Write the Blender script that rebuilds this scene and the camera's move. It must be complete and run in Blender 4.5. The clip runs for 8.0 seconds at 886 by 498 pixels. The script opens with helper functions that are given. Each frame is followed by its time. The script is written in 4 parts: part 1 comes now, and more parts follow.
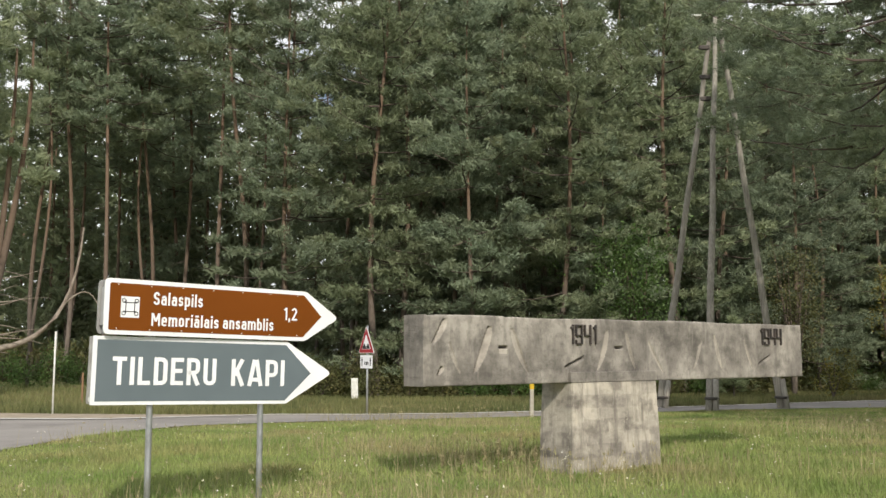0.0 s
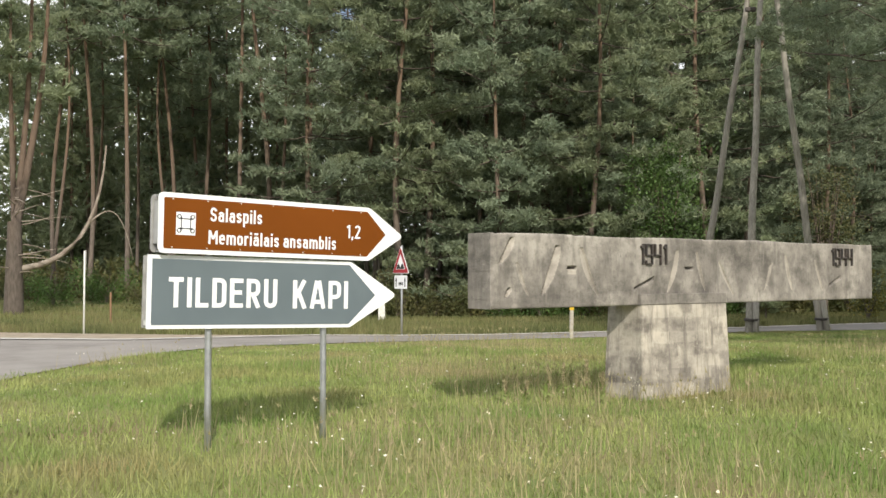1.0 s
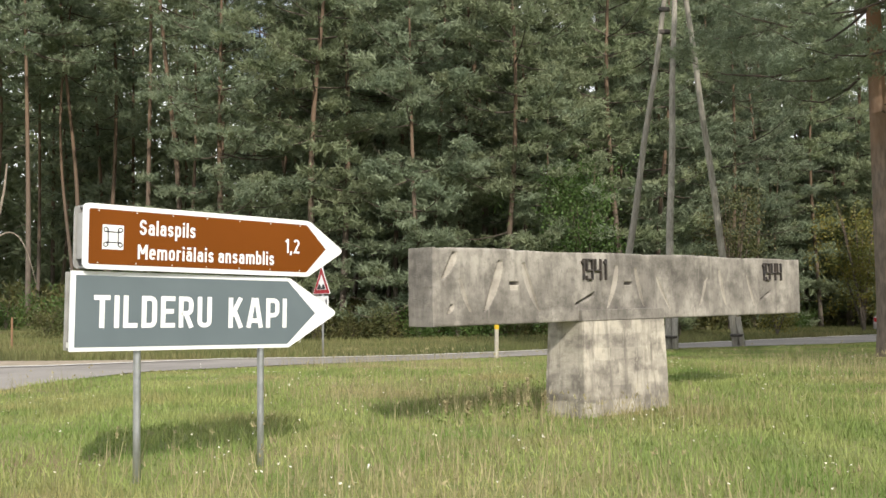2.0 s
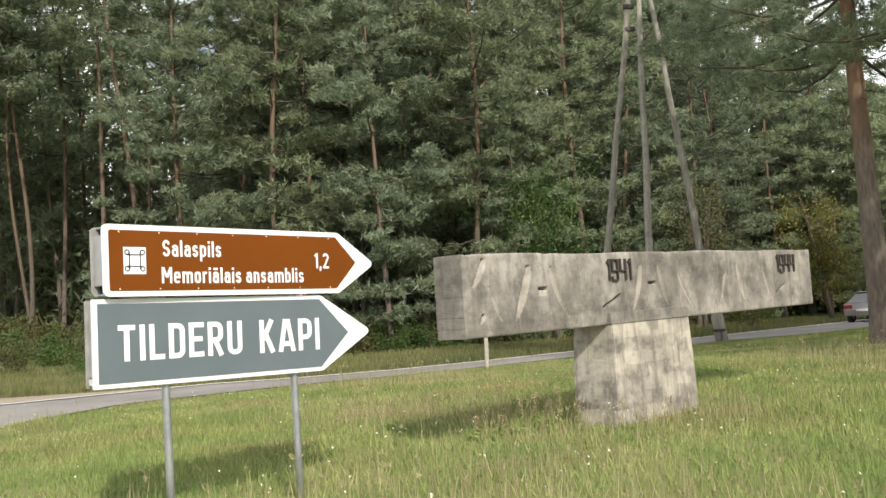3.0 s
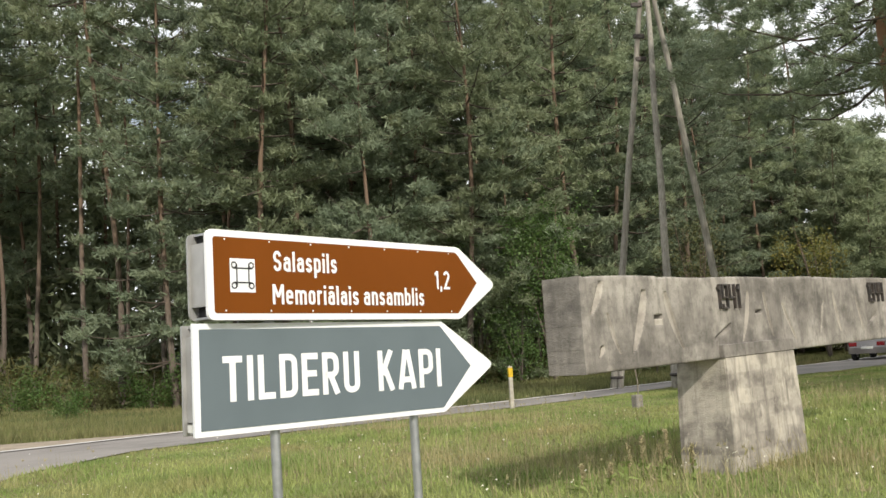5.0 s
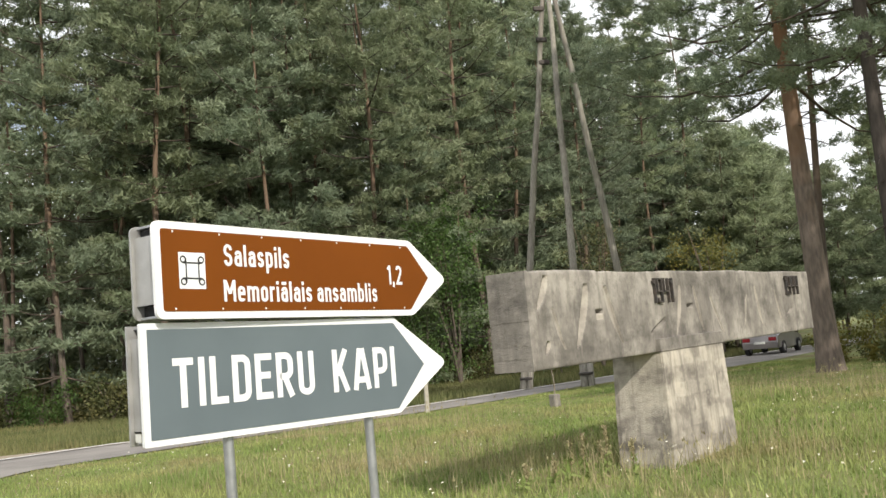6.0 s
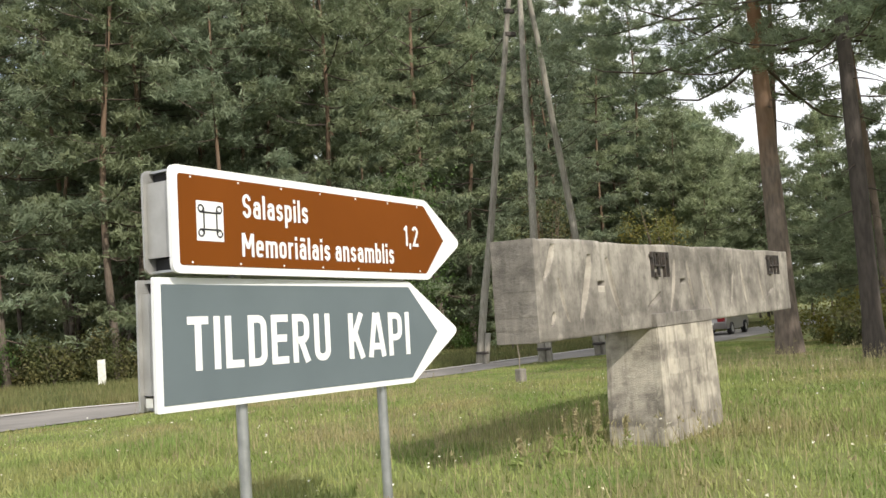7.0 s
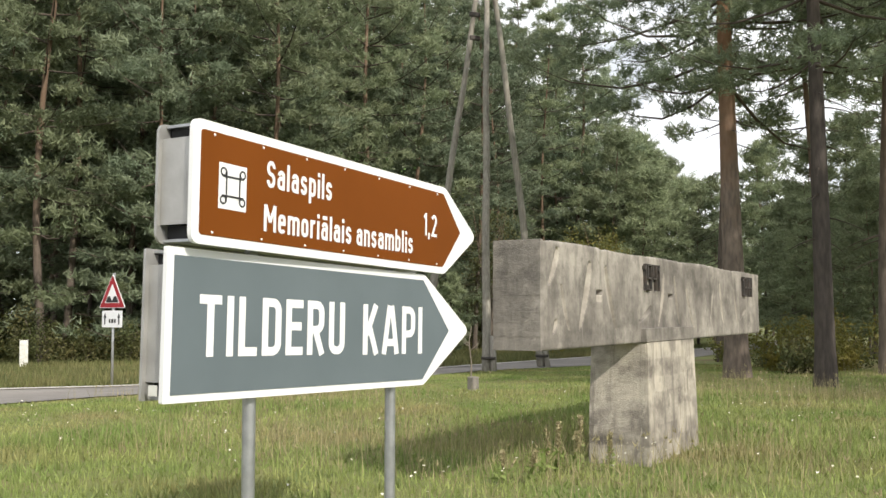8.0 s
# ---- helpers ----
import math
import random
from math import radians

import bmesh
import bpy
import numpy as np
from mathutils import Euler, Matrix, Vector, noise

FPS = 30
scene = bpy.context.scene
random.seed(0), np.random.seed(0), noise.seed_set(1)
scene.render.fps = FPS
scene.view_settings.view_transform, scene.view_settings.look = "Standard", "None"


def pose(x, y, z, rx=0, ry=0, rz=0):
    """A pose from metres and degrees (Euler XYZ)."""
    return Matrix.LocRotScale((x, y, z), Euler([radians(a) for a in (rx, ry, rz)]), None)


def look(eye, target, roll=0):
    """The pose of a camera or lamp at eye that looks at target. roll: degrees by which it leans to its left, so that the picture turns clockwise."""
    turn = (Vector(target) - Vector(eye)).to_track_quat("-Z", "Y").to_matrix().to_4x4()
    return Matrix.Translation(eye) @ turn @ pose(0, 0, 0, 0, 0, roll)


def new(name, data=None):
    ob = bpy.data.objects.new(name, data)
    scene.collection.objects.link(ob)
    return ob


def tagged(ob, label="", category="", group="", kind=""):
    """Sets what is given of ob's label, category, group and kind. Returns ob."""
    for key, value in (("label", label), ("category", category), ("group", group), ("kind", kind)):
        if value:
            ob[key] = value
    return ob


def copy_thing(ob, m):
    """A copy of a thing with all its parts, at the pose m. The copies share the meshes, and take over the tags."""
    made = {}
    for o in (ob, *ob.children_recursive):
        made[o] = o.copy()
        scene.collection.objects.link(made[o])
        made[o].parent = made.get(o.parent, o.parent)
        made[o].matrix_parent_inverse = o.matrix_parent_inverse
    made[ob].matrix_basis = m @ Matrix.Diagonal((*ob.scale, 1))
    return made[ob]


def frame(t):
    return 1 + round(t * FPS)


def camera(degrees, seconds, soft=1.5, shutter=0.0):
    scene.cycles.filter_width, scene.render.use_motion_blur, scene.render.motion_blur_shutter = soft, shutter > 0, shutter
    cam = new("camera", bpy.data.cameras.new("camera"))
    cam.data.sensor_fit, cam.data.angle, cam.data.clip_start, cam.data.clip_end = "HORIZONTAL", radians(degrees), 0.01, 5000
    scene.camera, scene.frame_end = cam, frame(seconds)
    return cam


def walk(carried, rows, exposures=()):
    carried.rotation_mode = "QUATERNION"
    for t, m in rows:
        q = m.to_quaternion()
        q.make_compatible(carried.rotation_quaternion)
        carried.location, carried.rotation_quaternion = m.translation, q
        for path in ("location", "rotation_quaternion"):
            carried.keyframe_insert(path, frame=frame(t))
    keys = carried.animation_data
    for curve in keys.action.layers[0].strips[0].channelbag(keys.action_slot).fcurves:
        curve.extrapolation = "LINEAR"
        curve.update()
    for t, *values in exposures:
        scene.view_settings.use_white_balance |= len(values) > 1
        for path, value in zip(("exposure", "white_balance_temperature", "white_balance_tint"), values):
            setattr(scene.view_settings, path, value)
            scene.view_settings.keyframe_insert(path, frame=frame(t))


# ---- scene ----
cam = camera(49.5, 8.0)
PATH = [
    (0, (-0.496, 0.754, 1.489), (-0.508, 2.742, 1.705), -0.1),
    (0.5, (-0.79, 1.118, 1.501), (-0.787, 3.112, 1.645), 0.2),
    (1, (-1.095, 1.523, 1.496), (-1.139, 3.522, 1.547), 0.0),
    (2.3, (-1.638, 2.127, 1.43), (-1.412, 4.109, 1.577), -1.9),
    (2.5, (-1.838, 2.291, 1.446), (-1.574, 4.264, 1.642), -2.9),
    (3, (-2.142, 2.638, 1.472), (-1.903, 4.62, 1.585), -3.7),
    (3.5, (-2.369, 2.992, 1.435), (-2.084, 4.97, 1.515), -4.6),
    (4, (-2.644, 3.322, 1.497), (-2.285, 5.281, 1.686), -2.9),
    (4.5, (-2.994, 3.824, 1.474), (-2.742, 5.798, 1.667), -2.9),
    (6, (-3.609, 4.526, 1.422), (-3.087, 6.447, 1.612), -5.4),
    (6.5, (-3.794, 4.822, 1.398), (-3.278, 6.747, 1.564), -1.7),
    (7, (-3.984, 5.06, 1.414), (-3.354, 6.953, 1.541), -3.8),
    (7.5, (-4.099, 5.388, 1.404), (-3.415, 7.263, 1.528), -3.3),
    (8, (-4.317, 5.744, 1.385), (-3.555, 7.588, 1.518), 0.0),
]
EXPOSURES = [(0, 0.06), (0.5, 0.1), (1, 0.28), (2.5, 0.38), (3.5, 0.34), (4, 0.2), (4.5, 0.18), (6.5, 0.3), (8, 0.26)]
walk(cam, [(t, look(eye, target, roll)) for t, eye, target, roll in PATH], EXPOSURES)

# ---- daylight ----
SUN_EL, SUN_X = 37.0, 0.21          # sun height in degrees, sideways lean of its direction
world = bpy.data.worlds.new("sky")
scene.world = world
world.use_nodes = True
wn, wl = world.node_tree.nodes, world.node_tree.links
wn.clear()
sky = wn.new("ShaderNodeTexSky")
sky.sky_type, sky.sun_disc = "NISHITA", False
sky.sun_elevation, sky.sun_rotation = radians(SUN_EL), radians(180 - math.degrees(math.atan(SUN_X)))
sky.air_density, sky.dust_density = 1.0, 1.5
coord = wn.new("ShaderNodeTexCoord")
cloud = wn.new("ShaderNodeTexNoise")
cloud.inputs["Scale"].default_value, cloud.inputs["Detail"].default_value = 3.2, 6
wl.new(coord.outputs["Generated"], cloud.inputs["Vector"])
cramp = wn.new("ShaderNodeValToRGB")
cramp.color_ramp.elements[0].position, cramp.color_ramp.elements[1].position = 0.31, 0.47
wl.new(cloud.outputs["Fac"], cramp.inputs[0])
cmix = wn.new("ShaderNodeMix")
cmix.data_type = "RGBA"
wl.new(cramp.outputs[0], cmix.inputs["Factor"])
wl.new(sky.outputs[0], cmix.inputs["A"])
cmix.inputs["B"].default_value = (15.0, 15.2, 15.6, 1)
wbg = wn.new("ShaderNodeBackground")
wbg.inputs["Strength"].default_value = 0.07
wl.new(cmix.outputs["Result"], wbg.inputs[0])
wout = wn.new("ShaderNodeOutputWorld")
wl.new(wbg.outputs[0], wout.inputs[0])
sun = new("sun", bpy.data.lights.new("sun", "SUN"))
sun.data.energy, sun.data.angle, sun.data.color = 3.5, radians(0.6), (1.0, 0.93, 0.82)
sun.matrix_world = look((SUN_X * 50, -50, 50 * math.tan(radians(SUN_EL))), (0, 0, 0))


# ---- materials ----
def material(name, base, other=None, scale=6.0, rough=0.8, metal=0.0, bump=0.0, bump_scale=60.0, stretch=(1, 1, 1), low=0.35, high=0.65,
             per_object=0.0, per_island=0.0, through_light=0.0, third=None, third_scale=0.6, third_low=0.45, third_high=0.65, spec=0.4):
    """A surface of two or three colours mixed by noise at two scales, with fine relief."""
    m = bpy.data.materials.new(name)
    m.use_nodes = True
    n, l = m.node_tree.nodes, m.node_tree.links
    b = n["Principled BSDF"]
    b.inputs["Roughness"].default_value, b.inputs["Metallic"].default_value = rough, metal
    b.inputs["Specular IOR Level"].default_value = spec
    tc = n.new("ShaderNodeTexCoord")
    mp = n.new("ShaderNodeMapping")
    mp.inputs["Scale"].default_value = stretch
    l.new(tc.outputs["Object"], mp.inputs[0])

    def noise_mix(a, colour, sc, lo, hi, detail=6):
        t = n.new("ShaderNodeTexNoise")
        t.inputs["Scale"].default_value, t.inputs["Detail"].default_value = sc, detail
        l.new(mp.outputs[0], t.inputs["Vector"])
        r = n.new("ShaderNodeMapRange")
        r.inputs["From Min"].default_value, r.inputs["From Max"].default_value = lo, hi
        l.new(t.outputs["Fac"], r.inputs["Value"])
        x = n.new("ShaderNodeMix")
        x.data_type = "RGBA"
        l.new(r.outputs[0], x.inputs["Factor"])
        if isinstance(a, tuple):
            x.inputs["A"].default_value = (*a, 1)
        else:
            l.new(a, x.inputs["A"])
        x.inputs["B"].default_value = (*colour, 1)
        return x.outputs["Result"]

    col = noise_mix(base, other or tuple(0.8 * c for c in base), scale, low, high)
    if third:
        col = noise_mix(col, third, third_scale, third_low, third_high, 4)
    for amount, source in ((per_object, "o"), (per_island, "i")):
        if amount:
            src = n.new("ShaderNodeObjectInfo").outputs["Random"] if source == "o" else n.new("ShaderNodeNewGeometry").outputs["Random Per Island"]
            r = n.new("ShaderNodeMapRange")
            r.inputs["To Min"].default_value, r.inputs["To Max"].default_value = 1 - amount, 1 + amount
            l.new(src, r.inputs["Value"])
            h = n.new("ShaderNodeHueSaturation")
            l.new(r.outputs[0], h.inputs["Value"])
            l.new(col, h.inputs["Color"])
            col = h.outputs[0]
    l.new(col, b.inputs["Base Color"])
    if bump:
        t = n.new("ShaderNodeTexNoise")
        t.inputs["Scale"].default_value, t.inputs["Detail"].default_value = bump_scale, 8
        l.new(mp.outputs[0], t.inputs["Vector"])
        bp = n.new("ShaderNodeBump")
        bp.inputs["Strength"].default_value, bp.inputs["Distance"].default_value = bump, 0.02
        l.new(t.outputs["Fac"], bp.inputs["Height"])
        l.new(bp.outputs[0], b.inputs["Normal"])
    if through_light:
        tr = n.new("ShaderNodeBsdfTranslucent")
        l.new(col, tr.inputs[0])
        ms = n.new("ShaderNodeMixShader")
        ms.inputs[0].default_value = through_light
        l.new(b.outputs[0], ms.inputs[1])
        l.new(tr.outputs[0], ms.inputs[2])
        l.new(ms.outputs[0], n["Material Output"].inputs[0])
    return m


M_GROUND = material("meadow_soil", (0.13, 0.165, 0.045), (0.19, 0.185, 0.07), 1.3, 0.95, bump=0.8, bump_scale=14, third=(0.16, 0.115, 0.06), third_scale=0.33, third_low=0.52, third_high=0.72)
M_GRASS = material("grass_blades", (0.17, 0.248, 0.064), (0.335, 0.37, 0.133), 0.7, 0.75, per_island=0.28, through_light=0.35, third=(0.36, 0.28, 0.15), third_scale=0.4, third_low=0.5, third_high=0.76)
M_VERGE = material("verge_blades", (0.15, 0.17, 0.06), (0.24, 0.21, 0.10), 0.5, 0.8, per_island=0.3, through_light=0.3, third=(0.10, 0.12, 0.045), third_scale=0.25)
M_STALK = material("dry_stalks", (0.37, 0.315, 0.185), (0.29, 0.265, 0.13), 3, 0.85, per_island=0.35, through_light=0.2)
M_FLOWER = material("white_petals", (0.75, 0.74, 0.68), (0.65, 0.6, 0.4), 5, 0.8, per_island=0.15)
M_ASPHALT = material("old_asphalt", (0.245, 0.228, 0.213), (0.195, 0.18, 0.168), 2.0, 0.9, bump=0.3, bump_scale=80, third=(0.28, 0.26, 0.24), third_scale=0.3)
M_GRAVEL = material("sandy_gravel", (0.36, 0.30, 0.23), (0.25, 0.21, 0.16), 3.0, 0.95, bump=0.7, bump_scale=30)
M_LINE = material("road_paint", (0.72, 0.71, 0.68), (0.5, 0.49, 0.47), 5.0, 0.7)
M_NEEDLE = material("pine_needles", (0.214, 0.260, 0.150), (0.288, 0.320, 0.190), 0.7, 0.6, per_object=0.2, per_island=0.22, through_light=0.42, spec=0.25)
M_NEEDLE_B = material("pine_needles_blue", (0.200, 0.250, 0.165), (0.264, 0.304, 0.195), 0.7, 0.6, per_object=0.2, per_island=0.22, through_light=0.42, spec=0.25)
M_LEAF = material("green_leaves", (0.068, 0.13, 0.032), (0.105, 0.165, 0.045), 0.9, 0.55, per_island=0.35, through_light=0.4)
M_LEAF_Y = material("yellowing_leaves", (0.24, 0.2, 0.045), (0.13, 0.15, 0.04), 0.8, 0.6, per_island=0.22, through_light=0.4)
M_SHRUB = material("dark_shrub_leaves", (0.075, 0.095, 0.034), (0.135, 0.12, 0.045), 0.9, 0.6, per_island=0.4, through_light=0.3)
M_DEADWOOD = material("bare_grey_wood", (0.30, 0.26, 0.21), (0.19, 0.15, 0.12), 5, 0.85, bump=0.5, bump_scale=20)
M_POLE = material("weathered_pole_wood", (0.31, 0.295, 0.25), (0.21, 0.19, 0.16), 9, 0.85, bump=0.6, bump_scale=18, stretch=(3, 3, 0.25), third=(0.12, 0.10, 0.085), third_scale=0.8, third_low=0.55, third_high=0.8)
M_STEEL = material("galvanised_steel", (0.46, 0.47, 0.48), (0.36, 0.37, 0.38), 14, 0.42, 0.75, bump=0.1, bump_scale=90)
M_ALU = material("dull_aluminium", (0.46, 0.455, 0.44), (0.36, 0.355, 0.34), 6, 0.5, 0.55, bump=0.06, bump_scale=40)
# near-black stand-in for the shade between the sign boards
M_DARK = material("gap_shade", (0.035, 0.035, 0.037), (0.02, 0.02, 0.02), 9, 0.8)
M_WHITE = material("white_sheeting", (0.80, 0.81, 0.82), (0.74, 0.75, 0.76), 3, 0.5)
M_BROWN = material("brown_sheeting", (0.175, 0.050, 0.005), (0.155, 0.044, 0.004), 2, 0.6, spec=0.12)
M_GREY = material("slate_sheeting", (0.135, 0.165, 0.18), (0.12, 0.148, 0.162), 2, 0.5, spec=0.2)
M_RED = material("red_sheeting", (0.34, 0.015, 0.025), (0.28, 0.015, 0.02), 4, 0.5)
M_BLACK = material("black_paint", (0.02, 0.02, 0.022), (0.03, 0.03, 0.03), 10, 0.6)
M_YELLOW = material("yellow_paint", (0.65, 0.42, 0.02), (0.5, 0.33, 0.02), 10, 0.6)
M_ORANGE = material("orange_paint", (0.27, 0.15, 0.08), (0.2, 0.12, 0.075), 10, 0.7)
M_POSTWHITE = material("dirty_white_paint", (0.72, 0.72, 0.69), (0.55, 0.55, 0.5), 7, 0.7)
M_POSTDULL = material("weathered_post_paint", (0.44, 0.41, 0.35), (0.33, 0.30, 0.25), 9, 0.8)
M_IRON = material("dark_cast_iron", (0.05, 0.047, 0.045), (0.085, 0.07, 0.06), 12, 0.65, 0.3, bump=0.3, bump_scale=50)
M_CAR = material("silver_car_paint", (0.27, 0.255, 0.25), (0.25, 0.235, 0.23), 3, 0.28, 0.6)
M_GLASS = material("dark_car_glass", (0.02, 0.022, 0.025), (0.025, 0.027, 0.03), 3, 0.05, 0.0, spec=0.8)
M_TYRE = material("tyre_rubber", (0.025, 0.025, 0.025), (0.04, 0.04, 0.04), 20, 0.85)
M_LAMP = material("red_lamp_plastic", (0.2, 0.01, 0.015), (0.15, 0.01, 0.012), 9, 0.2)


def bark_material(name="pine_bark", low=5.5, high=12.5, orange=(0.155, 0.105, 0.07), old=(0.15, 0.122, 0.1)):
    """Scots pine: grey-brown plates below, thin orange bark higher up the stem."""
    m = material(name, old, tuple(0.6 * c for c in old), 7, 0.9, bump=0.9, bump_scale=9, stretch=(2, 2, 0.5), per_object=0.2)
    n, l = m.node_tree.nodes, m.node_tree.links
    b = n["Principled BSDF"]
    below = b.inputs["Base Color"].links[0].from_socket
    tc = n.new("ShaderNodeTexCoord")
    sp = n.new("ShaderNodeSeparateXYZ")
    l.new(tc.outputs["Object"], sp.inputs[0])
    no = n.new("ShaderNodeTexNoise")
    no.inputs["Scale"].default_value = 1.5
    l.new(tc.outputs["Object"], no.inputs["Vector"])
    ad = n.new("ShaderNodeMath")
    ad.operation = "MULTIPLY_ADD"
    l.new(no.outputs["Fac"], ad.inputs[0])
    ad.inputs[1].default_value = 5.0
    l.new(sp.outputs["Z"], ad.inputs[2])
    r = n.new("ShaderNodeMapRange")
    r.inputs["From Min"].default_value, r.inputs["From Max"].default_value = low, high
    l.new(ad.outputs[0], r.inputs["Value"])
    x = n.new("ShaderNodeMix")
    x.data_type = "RGBA"
    l.new(r.outputs[0], x.inputs["Factor"])
    l.new(below, x.inputs["A"])
    x.inputs["B"].default_value = (*orange, 1)
    l.new(x.outputs["Result"], b.inputs["Base Color"])
    return m


def concrete_material(name, pale, mid, dark, boards):
    """Weathered cast concrete: rain streaks down the face, board marks, patches and pitting."""
    m = bpy.data.materials.new(name)
    m.use_nodes = True
    n, l = m.node_tree.nodes, m.node_tree.links
    b = n["Principled BSDF"]
    b.inputs["Roughness"].default_value = 0.92
    b.inputs["Specular IOR Level"].default_value = 0.25
    tc = n.new("ShaderNodeTexCoord")

    def tex(scale, stretch, detail=6, rough=0.6):
        mp = n.new("ShaderNodeMapping")
        mp.inputs["Scale"].default_value = stretch
        l.new(tc.outputs["Object"], mp.inputs[0])
        t = n.new("ShaderNodeTexNoise")
        t.inputs["Scale"].default_value, t.inputs["Detail"].default_value, t.inputs["Roughness"].default_value = scale, detail, rough
        l.new(mp.outputs[0], t.inputs["Vector"])
        return t.outputs["Fac"]

    def mix(a, c, fac, lo, hi, top=1.0):
        r = n.new("ShaderNodeMapRange")
        r.inputs["From Min"].default_value, r.inputs["From Max"].default_value, r.inputs["To Max"].default_value = lo, hi, top
        l.new(fac, r.inputs["Value"])
        x = n.new("ShaderNodeMix")
        x.data_type = "RGBA"
        l.new(r.outputs[0], x.inputs["Factor"])
        if isinstance(a, tuple):
            x.inputs["A"].default_value = (*a, 1)
        else:
            l.new(a, x.inputs["A"])
        x.inputs["B"].default_value = (*c, 1)
        return x.outputs["Result"]

    c = mix(mid, pale, tex(1.7, (1, 1, 0.8)), 0.44, 0.64)
    c = mix(c, dark, tex(1.3, (1, 1, 1.5), 6, 0.7), 0.47, 0.66, 0.78)
    c = mix(c, dark, tex(4.0, (1.3, 1.3, 0.4)), 0.50, 0.70, 0.6)
    c = mix(c, pale, tex(5.0, (2.0, 2.0, 0.25)), 0.58, 0.74, 0.45)
    c = mix(c, dark, tex(16.0, (1, 1, 0.7), 8, 0.7), 0.52, 0.72, 0.55)
    if boards:
        mp = n.new("ShaderNodeMapping")
        mp.inputs["Rotation"].default_value = (radians(90), 0, 0)
        l.new(tc.outputs["Object"], mp.inputs[0])
        wob = n.new("ShaderNodeTexNoise")
        wob.inputs["Scale"].default_value = 5.0
        l.new(tc.outputs["Object"], wob.inputs["Vector"])
        av = n.new("ShaderNodeVectorMath")
        av.operation = "MULTIPLY_ADD"
        l.new(wob.outputs["Color"], av.inputs[0])
        av.inputs[1].default_value = (0.06, 0.06, 0.06)
        l.new(mp.outputs[0], av.inputs[2])
        br = n.new("ShaderNodeTexBrick")
        br.inputs["Scale"].default_value = 1.0
        br.inputs["Brick Width"].default_value, br.inputs["Row Height"].default_value = 0.33, 0.165
        br.inputs["Mortar Size"].default_value, br.inputs["Mortar Smooth"].default_value = 0.02, 1.0
        br.inputs["Color1"].default_value, br.inputs["Color2"].default_value = (0, 0, 0, 1), (1, 1, 1, 1)
        br.inputs["Mortar"].default_value = (0.42, 0.42, 0.42, 1)
        l.new(av.outputs[0], br.inputs["Vector"])
        c = mix(c, tuple(1.15 * v for v in pale), tex(2.0, (0.9, 0.9, 1.6), 4), 0.44, 0.64, 0.6)
        c = mix(c, tuple(1.25 * v for v in pale), br.outputs["Color"], 0.35, 1.0, 0.46)
        c = mix(c, dark, tex(3.0, (1.2, 1.2, 1.0)), 0.52, 0.66, 0.6)
        c = mix(c, dark, tex(7.0, (1.6, 1.6, 0.16), 5), 0.52, 0.68, 0.55)
        c = mix(c, tuple(1.2 * v for v in pale), tex(9.0, (1.2, 1.2, 0.5), 7, 0.7), 0.56, 0.66, 0.5)
    l.new(c, b.inputs["Base Color"])
    hs = n.new("ShaderNodeMath")
    hs.operation = "ADD"
    l.new(tex(45.0, (1, 1, 1), 9, 0.7), hs.inputs[0])
    l.new(tex(6.0, (0.6, 0.6, 0.8)), hs.inputs[1])
    bp = n.new("ShaderNodeBump")
    bp.inputs["Strength"].default_value, bp.inputs["Distance"].default_value = 0.55, 0.02
    l.new(hs.outputs[0], bp.inputs["Height"])
    l.new(bp.outputs[0], b.inputs["Normal"])
    return m


M_LIMB = material("limb_bark", (0.11, 0.085, 0.065), (0.075, 0.06, 0.05), 6, 0.9, per_object=0.2)
M_BARK = bark_material()
M_BARK_ORANGE = bark_material("orange_pine_bark", 6.5, 10.5, (0.27, 0.15, 0.085), (0.17, 0.135, 0.11))
# Half as bright as pine_bark: the shade under the crown is in the colour.
M_BARK_SHADED = bark_material("shaded_pine_bark", 9.0, 14.0, (0.11, 0.085, 0.065), (0.075, 0.062, 0.054))
M_CONC = concrete_material("streaked_concrete", (0.41, 0.378, 0.332), (0.228, 0.208, 0.184), (0.08, 0.073, 0.065), False)
# Cleaner concrete in the cuts; its paleness also carries light the slopes catch.
M_CUT = concrete_material("lit_cut_concrete", (0.49, 0.45, 0.385), (0.37, 0.335, 0.288), (0.17, 0.153, 0.134), False)
M_PED = concrete_material("board_marked_concrete", (0.50, 0.455, 0.38), (0.27, 0.244, 0.212), (0.112, 0.1, 0.088), True)


# ---- mesh helpers ----
def tri_mesh(name, verts, faces, mat, smooth=False):
    """A mesh from arrays of vertices and of equal-sided faces."""
    v, f = np.asarray(verts, np.float32), np.asarray(faces, np.int32)
    me = bpy.data.meshes.new(name)
    me.vertices.add(len(v))
    me.vertices.foreach_set("co", v.ravel())
    me.loops.add(f.size)
    me.loops.foreach_set("vertex_index", f.ravel())
    me.polygons.add(len(f))
    me.polygons.foreach_set("loop_start", np.arange(0, f.size, f.shape[1], dtype=np.int32))
    me.polygons.foreach_set("loop_total", np.full(len(f), f.shape[1], np.int32))
    if smooth:
        me.polygons.foreach_set("use_smooth", np.ones(len(f), bool))
    me.materials.append(mat)
    me.update(calc_edges=True)
    me.validate()
    return me


def under(ob, parent, label=""):
    ob.parent = parent
    return tagged(ob, label)


def part(name, bm, mat, parent=None, label=""):
    """Links a bmesh as one mesh object, under a thing or part where one is given."""
    me = bpy.data.meshes.new(name)
    bm.to_mesh(me)
    bm.free()
    me.materials.append(mat)
    ob = new(name, me)
    if parent:
        ob.parent = parent
    return tagged(ob, label)


